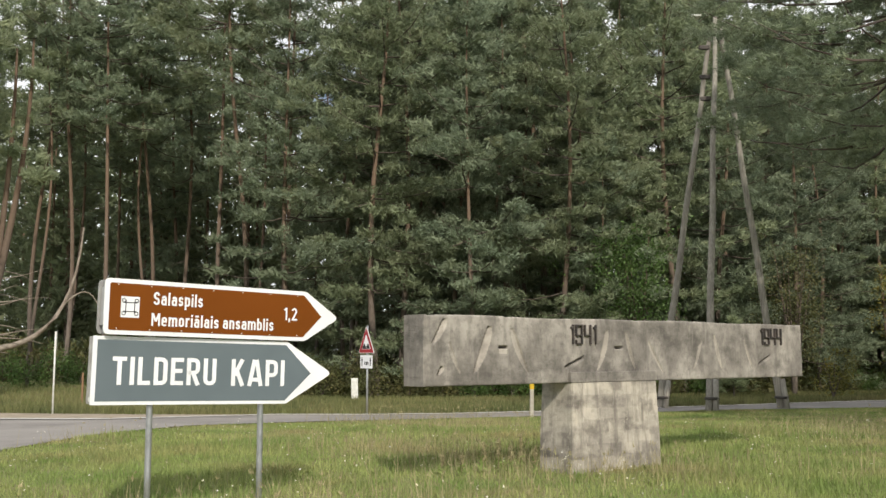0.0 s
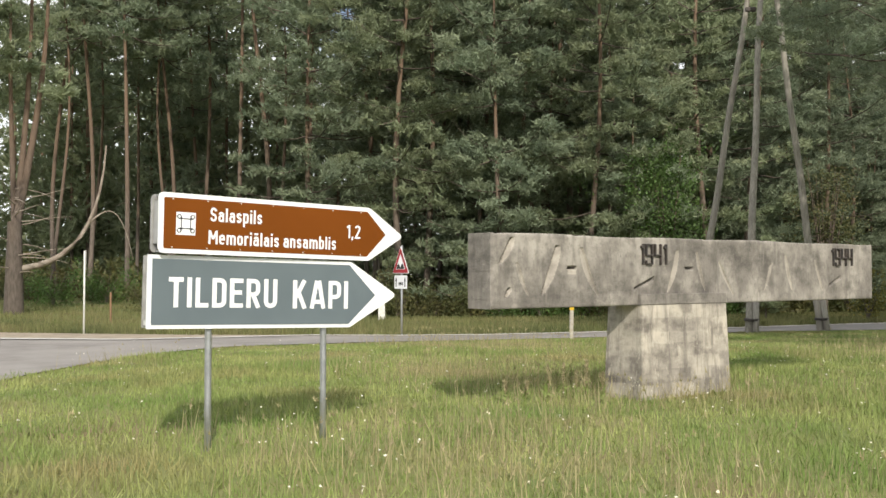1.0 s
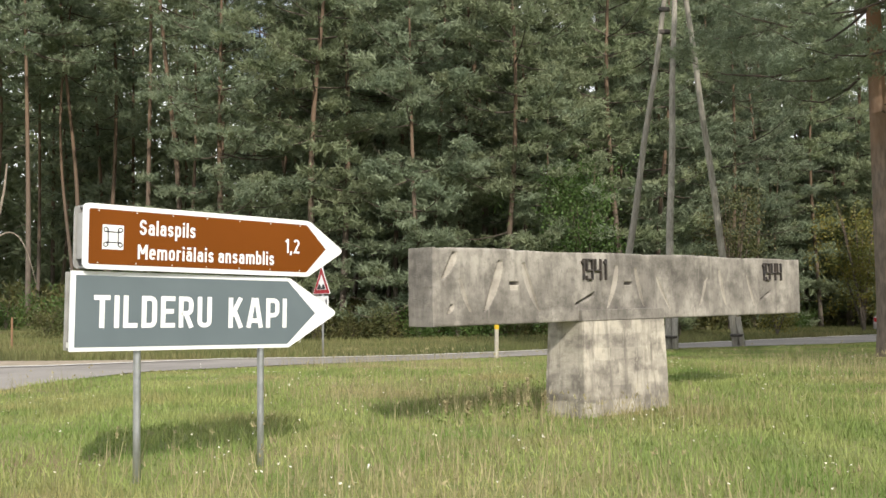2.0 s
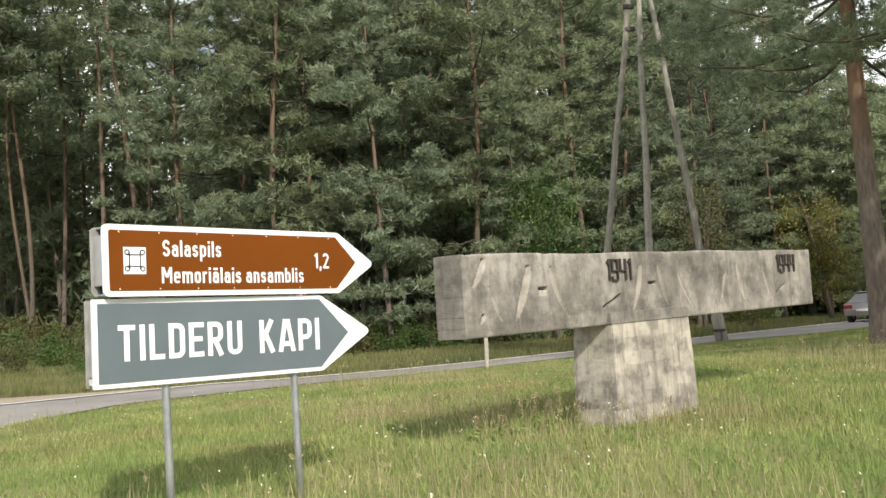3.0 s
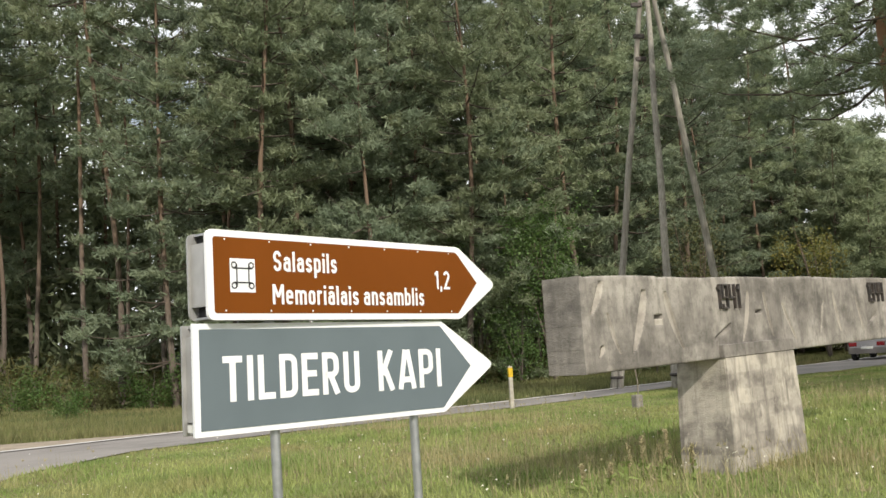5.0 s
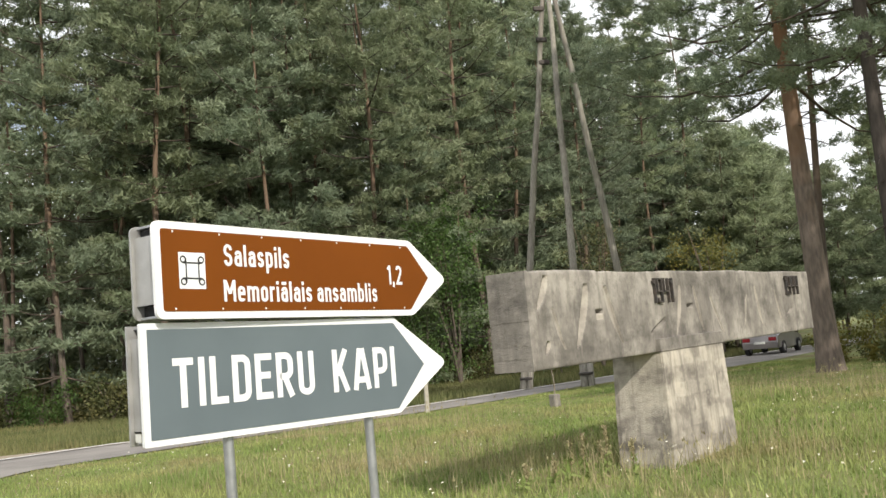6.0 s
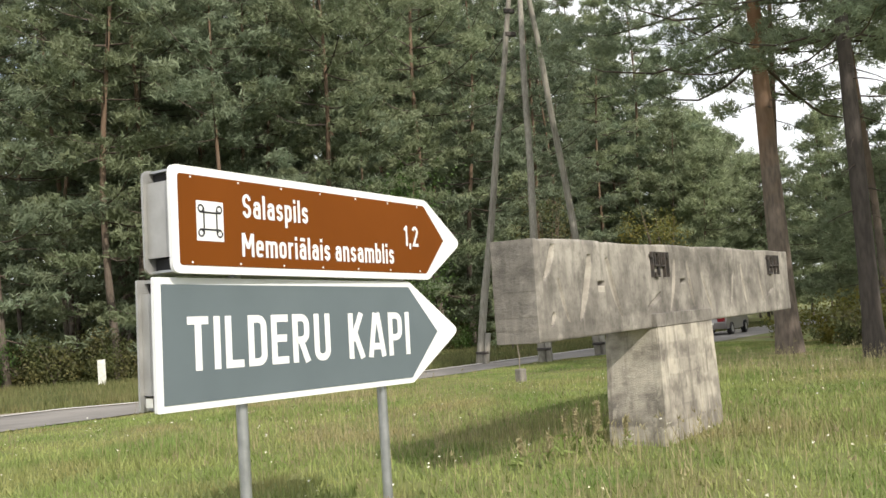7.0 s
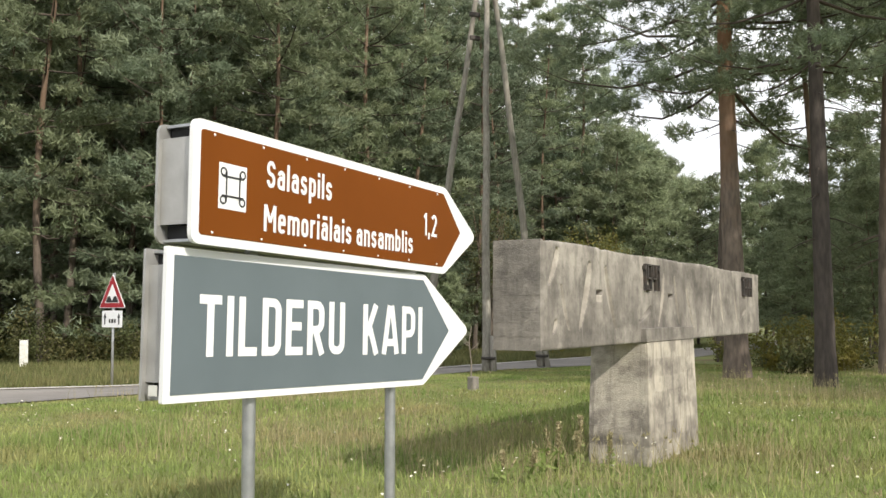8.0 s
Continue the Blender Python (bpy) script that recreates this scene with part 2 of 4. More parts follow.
def root(name, m, label, category, group=""):
    ob = new(name)
    ob.empty_display_size = 0.2
    ob.matrix_world = m
    return tagged(ob, label, category, group)


def add_box(bm, lo, hi, bevel=0.0, turn=None):
    c = [(a + b) / 2 for a, b in zip(lo, hi)]
    s = [b - a for a, b in zip(lo, hi)]
    m = Matrix.Translation(c) @ Matrix.Diagonal((*s, 1))
    got = bmesh.ops.create_cube(bm, size=1, matrix=(turn @ m) if turn else m)
    if bevel:
        edges = {e for v in got["verts"] for e in v.link_edges}
        bmesh.ops.bevel(bm, geom=list(edges), offset=bevel, segments=2, affect="EDGES", profile=0.5)
    return bm


def box(lo, hi, bevel=0.0, turn=None):
    return add_box(bmesh.new(), lo, hi, bevel, turn)


def tube_arrays(points, radii, sides=8):
    """Rings round a line of points: vertices and quads."""
    p = np.asarray(points, float)
    r = np.asarray(radii, float)
    d = np.gradient(p, axis=0)
    d /= np.linalg.norm(d, axis=1)[:, None] + 1e-9
    ref = np.where(np.abs(d[:, 2:3]) > 0.8, np.array([[1.0, 0, 0]]), np.array([[0, 0, 1.0]]))
    a = np.cross(d, ref)
    a /= np.linalg.norm(a, axis=1)[:, None]
    b = np.cross(d, a)
    ang = np.arange(sides) / sides * 2 * np.pi
    v = p[:, None] + r[:, None, None] * (np.cos(ang)[None, :, None] * a[:, None] + np.sin(ang)[None, :, None] * b[:, None])
    i, j = np.meshgrid(np.arange(len(p) - 1), np.arange(sides), indexing="ij")
    k = (j + 1) % sides
    f = np.stack([i * sides + j, i * sides + k, (i + 1) * sides + k, (i + 1) * sides + j], -1).reshape(-1, 4)
    return v.reshape(-1, 3), f


def joined(pieces):
    vs, fs, at = [], [], 0
    for v, f in pieces:
        vs.append(v)
        fs.append(f + at)
        at += len(v)
    return np.concatenate(vs), np.concatenate(fs)


def tube_part(name, points, radius, mat, parent=None, sides=12, label=""):
    rad = radius if hasattr(radius, "__len__") else [radius] * len(points)
    v, f = tube_arrays(points, rad, sides)
    bm = bmesh.new()
    vs = [bm.verts.new(c) for c in v]
    for q in f:
        bm.faces.new([vs[i] for i in q]).smooth = True
    bm.faces.new(vs[:sides][::-1])
    bm.faces.new(vs[-sides:])
    bmesh.ops.recalc_face_normals(bm, faces=bm.faces[:])
    return part(name, bm, mat, parent, label)


def rounded(points, radii, steps=5):
    """A closed outline with its corners rounded."""
    out = []
    for i, (p, r) in enumerate(zip(points, radii)):
        p, a, b = Vector(p), Vector(points[i - 1]), Vector(points[(i + 1) % len(points)])
        if not r:
            out.append(tuple(p))
            continue
        u, w = (a - p).normalized(), (b - p).normalized()
        for k in range(steps + 1):
            t = k / steps
            q = (p + u * r) * (1 - t) ** 2 + p * 2 * t * (1 - t) + (p + w * r) * t ** 2
            out.append(tuple(q))
    return out


def prism(outline, y0, y1, shift=lambda u, v: (u, v)):
    """An upright plate: outline in (u, v), thick from y0 (front) to y1."""
    bm = bmesh.new()
    pts = [shift(u, v) for u, v in outline]
    f = [bm.verts.new((u, y0, v)) for u, v in pts]
    k = [bm.verts.new((u, y1, v)) for u, v in pts]
    bm.faces.new(f)
    bm.faces.new(k[::-1])
    for i in range(len(f)):
        j = (i + 1) % len(f)
        bm.faces.new((f[j], f[i], k[i], k[j]))
    bmesh.ops.recalc_face_normals(bm, faces=bm.faces[:])
    return bm


def arc(cx, cy, rx, ry, a0, a1, n=7):
    return [(cx + rx * math.cos(radians(a0 + (a1 - a0) * k / n)), cy + ry * math.sin(radians(a0 + (a1 - a0) * k / n))) for k in range(n + 1)]


def glyph(ch, a):
    """The strokes of a condensed road-sign letter, as centre lines; a: half a stroke; a capital is 1 high. Returns width, strokes."""
    W, X, R = 0.47, 0.73, 0.145
    l, r, t, b, x = a, W - a, 1 - a, a, X - a
    w = 0.42
    q = w - a                                     # lowercase right side
    bowl = lambda lo, hi, lt, rt, k=0.13: [(lt, (lo + hi) / 2), *arc(lt + k, lo + k, k, k, 180, 270), *arc(rt - k, lo + k, k, k, 270, 360), *arc(rt - k, hi - k, k, k, 0, 90), *arc(lt + k, hi - k, k, k, 90, 180), (lt, (lo + hi) / 2)]
    snake = lambda lo, hi, lt, rt: [*arc((lt + rt) / 2, hi - (hi - lo) / 4, (rt - lt) / 2, (hi - lo) / 4, 5, 270, 12), *arc((lt + rt) / 2, lo + (hi - lo) / 4, (rt - lt) / 2, (hi - lo) / 4, 90, -175, 12)[1:]]
    hook = [(l + 0.01, x - 0.13), *arc(l + 0.14, x - 0.12, 0.12, 0.12, 165, 90), *arc(q - 0.13, x - 0.13, 0.13, 0.13, 90, 0), (q, 0)]
    belly = [(q, 0.43), *arc(l + 0.12, 0.43 - 0.12, 0.12, 0.12, 90, 180), *arc(l + 0.12, b + 0.12, 0.12, 0.12, 180, 270), (q - 0.08, b), (q, b + 0.07)]
    arch = lambda lt, rt: [(lt, X - 0.24), *arc(lt + 0.12, x - 0.12, 0.12, 0.12, 180, 90), *arc(rt - 0.12, x - 0.12, 0.12, 0.12, 90, 0), (rt, 0)]
    M2 = 0.66
    table = {
        "T": (W, [[(0, t), (W, t)], [(W / 2, t), (W / 2, 0)]]),
        "I": (2 * a, [[(a, 0), (a, 1)]]), "l": (2 * a, [[(a, 0), (a, 1)]]),
        "L": (W - 0.04, [[(l, 1), (l, b), (W - 0.04, b)]]),
        "D": (W, [[(l, t), *arc(r - R, t - R, R, R, 90, 0), *arc(r - R, b + R, R, R, 0, -90), (l, b), (l, t)]]),
        "E": (W - 0.02, [[(W - 0.02, t), (l, t), (l, b), (W - 0.02, b)], [(l, 0.52), (W - 0.06, 0.52)]]),
        "R": (W + 0.02, [[(l, 0), (l, t), *arc(r - R, t - R, R, R, 90, 0), *arc(r - R, 0.46 + R, R, R, 0, -90), (l, 0.46)], [(l + 0.15, 0.46), (r + 0.02, 0)]]),
        "P": (W, [[(l, 0), (l, t), *arc(r - R, t - R, R, R, 90, 0), *arc(r - R, 0.42 + R, R, R, 0, -90), (l, 0.42)]]),
        "U": (W, [[(l, 1), *arc(l + R, b + R, R, R, 180, 270), *arc(r - R, b + R, R, R, 270, 360), (r, 1)]]),
        "K": (W + 0.03, [[(l, 0), (l, 1)], [(r + 0.01, 1), (l + 0.04, 0.40)], [(l + 0.13, 0.55), (r + 0.03, 0)]]),
        "A": (0.55, [[(a * 0.8, 0), (0.24, 1)], [(0.55 - a * 0.8, 0), (0.31, 1)], [(0.14, 0.24), (0.41, 0.24)]]),
        "M": (M2, [[(l, 0), (l, 1)], [(M2 - a, 0), (M2 - a, 1)], [(l + 0.02, 0.98), (M2 / 2, 0.36)], [(M2 - a - 0.02, 0.98), (M2 / 2, 0.36)]]),
        "S": (W, [snake(b, t, l, r)]), "s": (w - 0.04, [snake(b, x, l, q - 0.04)]),
        "a": (w, [hook, belly]), "\u0101": (w, [hook, belly, [(0.06, 0.9), (w - 0.06, 0.9)]]),
        "b": (w, [[(l, 0), (l, 1)], bowl(b, x, l, q)]), "o": (w, [bowl(b, x, l, q)]),
        "p": (w, [[(l, -0.27), (l, X)], bowl(b, x, l, q)]),
        "e": (w, [[(l, 0.38), (q, 0.38), *arc(q - 0.13, x - 0.13, 0.13, 0.13, 0, 90), *arc(l + 0.13, x - 0.13, 0.13, 0.13, 90, 180), *arc(l + 0.13, b + 0.13, 0.13, 0.13, 180, 270), *arc(q - 0.12, b + 0.12, 0.12, 0.12, 270, 335)]]),
        "i": (2 * a, [[(a, 0), (a, X)], [(a, 0.84), (a, 1.0)]]),
        "n": (w, [[(l, 0), (l, X)], arch(l, q)]), "m": (0.68, [[(l, 0), (l, X)], arch(l, 0.34), arch(0.34, 0.68 - a)]),
        "r": (0.3, [[(l, 0), (l, X)], [(l, X - 0.26), *arc(l + 0.15, x - 0.15, 0.15, 0.15, 180, 90), (0.3, x)]]),
        "1": (0.27, [[(0.27 - a, 0), (0.27 - a, 1)], [(0.27 - a, 0.95), (0.02, 0.78)]]),
        "2": (W, [[*arc(W / 2, t - 0.2, W / 2 - a, 0.2, 165, -20, 12), (l + 0.02, b), (W, b)]]),
        ",": (2 * a, [[(a, 0.15), (a, 0), (a - 0.04, -0.14)]]), " ": (0.13, [])}
    return table[ch]


def lettering(text, u0, u1, v0, v1, y, mat, parent, shift, stroke=0.165, label="white letter"):
    """Condensed road-sign letters, each a part of its own, fitted between u0 and u1; v0 and v1: foot and head of a capital."""
    a, gap = stroke / 2, 0.115
    cells = [glyph(ch, a) for ch in text]
    wide = sum(c[0] for c in cells) + gap * (len(cells) - 1)
    ku, kv = (u1 - u0) / wide, v1 - v0
    at = 0.0
    for ch, (w, strokes) in zip(text, cells):
        bm = bmesh.new()
        for k, line in enumerate(strokes):
            pts = [Vector(p) for i, p in enumerate(line) if not i or (Vector(p) - Vector(line[i - 1])).length > 1e-4]
            closed = (pts[0] - pts[-1]).length < 1e-4
            if closed:
                pts.pop()
            n = len(pts)
            rim = []
            for i, p in enumerate(pts):
                before = (p - pts[i - 1]).normalized() if i or closed else (pts[1] - p).normalized()
                after = (pts[(i + 1) % n] - p).normalized() if i < n - 1 or closed else before
                m = before + after
                m = m.normalized() if m.length > 1e-6 else after
                nrm = Vector((-m.y, m.x))
                side = a / max(0.5, nrm.dot(Vector((-after.y, after.x))))
                pair = []
                for sgn in (-1, 1):
                    c = p + nrm * side * sgn
                    u, v = shift(u0 + (at + c.x) * ku, v0 + c.y * kv)
                    pair.append(bm.verts.new((u, y - 0.0004 * k, v)))
                rim.append(pair)
            for i in range(n if closed else n - 1):
                c, d = rim[i], rim[(i + 1) % n]
                bm.faces.new((c[0], d[0], d[1], c[1]))
        at += w + gap
        if strokes:
            part("letter", bm, mat, parent, label)
        else:
            bm.free()



# ---- the lie of the land ----
NEAR_EDGE = [(-8.0, 16.0), (-7.5, 19.6), (-6.2, 22.4), (-3.4, 24.6), (-1.0, 25.8), (1.7, 27.2), (4.5, 29.2), (7.66, 31.9), (11.4, 33.6), (14.5, 34.6), (18.0, 37.2), (24.0, 42.5), (40.0, 57.5), (75.0, 88.0)]
FAR_EDGE = [(-80.0, 29.4), (-14.0, 29.2), (-9.0, 29.1), (-3.0, 28.8), (-0.5, 29.4), (1.9, 30.9), (5.0, 33.3), (8.5, 36.2), (13.0, 40.0), (22.0, 47.2), (36.0, 59.0), (70.0, 90.0)]


def edge_y(line, x):
    return np.interp(x, [p[0] for p in line], [p[1] for p in line])


def ground_z(x, y):
    """Level meadow that falls gently beyond the road, more so towards +x."""
    x, y = np.asarray(x, float), np.asarray(y, float)
    k = np.clip((x + 26) / 18, 0, 1)
    k = k * k * (3 - 2 * k)
    return -0.1 - 0.025 * k * np.clip(y - 22, 0, 60) + 0.02 * np.sin(x * 0.9 + 1) * np.sin(y * 0.7) * np.clip((24 - y) / 8, 0, 1)


def build_ground():
    xs = np.concatenate([np.linspace(-900, -60, 12), np.linspace(-55, 60, 150), np.linspace(66, 900, 12)])
    ys = np.concatenate([np.linspace(-700, -10, 10), np.linspace(-8, 90, 150), np.linspace(95, 1200, 14)])
    gx, gy = np.meshgrid(xs, ys)
    v = np.stack([gx, gy, ground_z(gx, gy)], -1).reshape(-1, 3)
    i, j = np.meshgrid(np.arange(len(ys) - 1), np.arange(len(xs) - 1), indexing="ij")
    w = len(xs)
    f = np.stack([i * w + j, i * w + j + 1, (i + 1) * w + j + 1, (i + 1) * w + j], -1).reshape(-1, 4)
    ob = new("ground", tri_mesh("ground", v, f, M_GROUND, True))
    return tagged(ob, "rough meadow ground under grass beside the road", "ground", kind="structure")


def strip(name, xs, lo, hi, lift, mat, label, category, rows=7):
    """A sheet that follows the ground between two lines y = lo(x) and y = hi(x)."""
    xs = np.asarray(xs, float)
    t = np.linspace(0, 1, rows)
    gx = np.repeat(xs[:, None], rows, 1)
    gy = lo(xs)[:, None] * (1 - t) + hi(xs)[:, None] * t
    v = np.stack([gx, gy, ground_z(gx, gy) + lift], -1).reshape(-1, 3)
    i, j = np.meshgrid(np.arange(len(xs) - 1), np.arange(rows - 1), indexing="ij")
    f = np.stack([i * rows + j, (i + 1) * rows + j, (i + 1) * rows + j + 1, i * rows + j + 1], -1).reshape(-1, 4)
    return tagged(new(name, tri_mesh(name, v, f, mat, True)), label, category, kind="structure")


def near_y(x):
    """The meadow's edge; left of the corner the asphalt runs on towards the junction."""
    return np.where(x < -8.0, 16.0 - (-8.0 - x) * 40.0, edge_y(NEAR_EDGE, x)).clip(-40)


far_y = lambda x: edge_y(FAR_EDGE, x)
RX = np.concatenate([np.linspace(-80, -10, 30), np.linspace(-9.4, 20, 120), np.linspace(21, 70, 40)])
build_ground()
strip("road", RX, near_y, lambda x: far_y(x) - 0.45 - 2.6 * np.clip((-5.5 - x) / 4, 0, 1), 0.02, M_ASPHALT, "worn grey asphalt road curving past the meadow", "road", 24)
strip("shoulder", RX, lambda x: far_y(x) - 0.5 - 2.6 * np.clip((-5.5 - x) / 4, 0, 1), far_y, 0.012, M_GRAVEL, "sandy gravel shoulder along the asphalt road", "road shoulder", 5)
EDGE_SHIFT = lambda x: far_y(x) - 0.75 - 3.2 * np.clip((-5.5 - x) / 4, 0, 1)
strip("edge_line", RX, EDGE_SHIFT, lambda x: EDGE_SHIFT(x) + 0.36, 0.045, M_LINE, "worn white edge line on the asphalt", "road marking", 2)
for x0 in (-32.0, -26.0, -20.0, -14.5):
    strip("lane_dash", np.linspace(x0, x0 + 3.0, 6), lambda x: 0 * x + 20.6, lambda x: 0 * x + 20.78, 0.045, M_LINE, "worn white lane dash on the asphalt", "road marking", 2)

# ---- the concrete monument ----
BEAM = pose(-0.79, 12.283, 0, 0, 0, 37.9)      # local x along the face, y into the beam
LONG, DEEP, LOW, HIGH = 7.95, 0.42, 1.093, 1.957
# carved facets: foot and head of the sharp edge (x, z), how far the slope runs sideways, depth
CARVING = [(0.12, 1.606, 0.29, 1.90, 0.16, 0.035), (0.20, 1.22, 0.26, 1.33, 0.10, 0.03), (0.755, 1.235, 1.005, 1.83, 0.20, 0.04),
           (1.69, 1.23, 1.435, 1.80, -0.20, 0.028), (2.955, 1.25, 3.14, 1.80, 0.18, 0.03), (3.75, 1.26, 3.58, 1.78, -0.14, 0.024),
           (0.55, 1.24, 0.40, 1.62, -0.12, 0.02), (4.36, 1.20, 4.06, 1.65, -0.14, 0.02), (5.157, 1.569, 5.257, 1.655, 0.10, 0.02),
           (5.05, 1.25, 5.2, 1.62, 0.14, 0.016), (5.75, 1.25, 5.6, 1.75, -0.16, 0.016), (6.55, 1.22, 6.35, 1.7, -0.12, 0.018)]


def carve(x, z):
    """Depth of the carved front face at (x, z)."""
    d = np.zeros_like(x)
    for xa, za, xb, zb, run, deep in CARVING:
        t = np.clip((z - za) / (zb - za), 0, 1)
        edge = xa + (xb - xa) * t
        inside = (z > za) & (z < zb)
        side = (x - edge) / (run * 0.65)
        taper = np.sin(np.pi * np.clip(0.12 + 0.86 * (1 - t), 0, 1)) ** 0.6
        d = np.where(inside & (side > 0) & (side < taper), np.maximum(d, deep * (1 - side / np.maximum(taper, 1e-3))), d)
    for xa, za, xb, zb, *_ in CARVING[:3]:
        t = (z - za) / (zb - za)
        d = np.where((t > 0.02) & (t < 1) & (np.abs(x - xa - (xb - xa) * t) < 0.017), 0.13, d)
    for xa, za, xb, zb in ((2.335, 1.30, 2.704, 1.434), (6.701, 1.309, 7.037, 1.443)):
        t = (x - xa) / (xb - xa)
        line = za + (zb - za) * t
        d = np.where((t > 0) & (t < 1) & (np.abs(z - line) < 0.017 + 0.008 * t), 0.12, d)
    for xa, xb, zc in ((1.171, 1.323, 1.561), (3.315, 3.49, 1.566)):
        d = np.where((x > xa) & (x < xb) & (np.abs(z - zc) < 0.016), 0.12, d)
    d = np.where((x > 1.185) & (x < 1.31) & (z > 1.475) & (z < 1.547), 0.006, d)
    return d


def build_monument():
    rt = root("monument", BEAM @ pose(0, 0, -0.1), "weathered T-shaped concrete monument standing in the grass", "monument")
    dz = 0.1
    nx, nz = 960, 76
    gx, gz = np.meshgrid(np.linspace(0, LONG, nx), np.linspace(LOW, HIGH, nz))
    y = carve(gx, gz)
    rng = np.random.default_rng(5)
    wob = 0.004 * np.sin(gx * 1.7) * np.sin(gz * 5)
    edge_wear = 0.012 * np.exp(-(HIGH - gz) / 0.012) + 0.010 * np.exp(-(gz - LOW) / 0.01) + 0.012 * np.exp(-gx / 0.012) + 0.012 * np.exp(-(LONG - gx) / 0.012)
    front = np.stack([gx, y + wob + edge_wear, gz + dz], -1).reshape(-1, 3)
    top_wave = 0.012 * np.sin(gx[-1] * 2.3) * np.sin(gx[-1] * 0.9) - 0.018 * (np.sin(gx[-1] * 5.1 + 1) > 0.93)
    front.reshape(nz, nx, 3)[-1, :, 2] += top_wave
    i, j = np.meshgrid(np.arange(nz - 1), np.arange(nx - 1), indexing="ij")
    f = np.stack([i * nx + j, i * nx + j + 1, (i + 1) * nx + j + 1, (i + 1) * nx + j], -1).reshape(-1, 4)
    v = [front]
    base = len(front)
    back = np.concatenate([front.reshape(nz, nx, 3)[0], front.reshape(nz, nx, 3)[-1]])
    back[:, 1] = DEEP
    v.append(back)
    a = np.arange(nx - 1)
    top, bot = (nz - 1) * nx + a, a
    kb, kt = base + a, base + nx + a
    f = np.concatenate([f, np.stack([top, top + 1, kt + 1, kt], -1), np.stack([bot + 1, bot, kb, kb + 1], -1), np.stack([kb + 1, kb, kt, kt + 1], -1)])
    me = tri_mesh("beam", np.concatenate(v), f, M_CONC)
    me.materials.append(M_CUT)
    deep = carve(gx, gz)[:-1, :-1]
    cut = ((deep > 0.004) & (deep < 0.045)).ravel()
    slot = np.zeros(len(f), np.int32)
    slot[:len(cut)] = cut
    me.polygons.foreach_set("material_index", slot)
    beam = under(new("beam", me), rt)
    # ends of the beam, cast against horizontal boards
    for x, sgn, name in ((0.0, -1, "end_band"), (LONG, 1, "end_band")):
        rows = [LOW, 1.20, 1.31, 1.40, 1.52, 1.65, HIGH]
        for k, (z0, z1) in enumerate(zip(rows, rows[1:])):
            proud = 0.004 + 0.006 * ((k * 37) % 5) / 5
            part(name, box((min(x + sgn * proud, x - sgn * 0.03), 0.012, z0 + dz), (max(x + sgn * proud, x - sgn * 0.03), DEEP, z1 + dz), 0.002), M_CONC, rt)
    bm = bmesh.new()
    grid = []
    for x0, x1, z, y0, y1 in ((2.36, 4.165, -0.3, -0.085, 0.56), (2.385, 4.145, 0.5, -0.068, 0.545), (2.41, 4.125, LOW + dz, -0.05, 0.53)):
        grid.append([bm.verts.new(c) for c in ((x0, y0, z), (x1, y0, z), (x1, y1, z), (x0, y1, z))])
    for lo, hi in zip(grid, grid[1:]):
        for k in range(4):
            bm.faces.new((lo[k], lo[(k + 1) % 4], hi[(k + 1) % 4], hi[k]))
    bm.faces.new(grid[-1])
    bm.faces.new(grid[0][::-1])
    bmesh.ops.bevel(bm, geom=[e for e in bm.edges if abs(e.verts[0].co.z - e.verts[1].co.z) > 0.2], offset=0.015, segments=2, affect="EDGES")
    bmesh.ops.recalc_face_normals(bm, faces=bm.faces[:])
    part("pedestal", bm, M_PED, rt, "paler board-marked concrete pedestal")
    part("joint_block", box((2.395, -0.056, LOW + dz + 0.004), (4.135, 0.05, 1.235 + dz), 0.008), M_CONC, rt, "darker stained concrete neck under the beam")
    # years in cast metal, held off the face
    bars = {"1": ["r"], "9": ["tl", "t", "m", "r", "bt"], "4": ["tl", "m", "r"]}
    for x0, x1, zt, zb, word in ((2.43, 2.97, 1.875, 1.61, "1941"), (6.75, 7.37, 1.885, 1.615, "1944")):
        unit = (x1 - x0) / sum(0.62 if c == "1" else 1.0 for c in word)
        after = x0
        for ch in word:
            xa = after
            step = unit * (0.62 if ch == "1" else 1.0)
            after += step
            w, s = step - 0.04, 0.019
            h, zm = zt - zb, zb + (zt - zb) * 0.42
            bm = bmesh.new()
            zo = zb + dz
            segs = {"r": (xa + w - s, 0, xa + w, h), "tl": (xa, zm - zb, xa + s, h), "t": (xa + s, h - s, xa + w - s, h),
                    "m": (xa + s if ch != "1" else xa, zm - zb, xa + w - s, zm - zb + s), "bt": (xa, 0, xa + w - s, s)}
            for q in bars[ch]:
                a0, c0, a1, c1 = segs[q]
                add_box(bm, (a0, -0.038, zo + c0), (a1, 0.0, zo + c1), 0.003)
            if ch == "1":
                add_box(bm, (xa + w - s - 0.028, -0.038, zo + h - 0.06), (xa + w - s, 0.0, zo + h - 0.025), 0.003)
            if ch == "9":
                add_box(bm, (xa, -0.038, zo + s), (xa + s * 0.8, 0.0, zo + s + 0.035), 0.003)
            part("numeral", bm, M_IRON, rt, "dark cast-iron numeral")


build_monument()

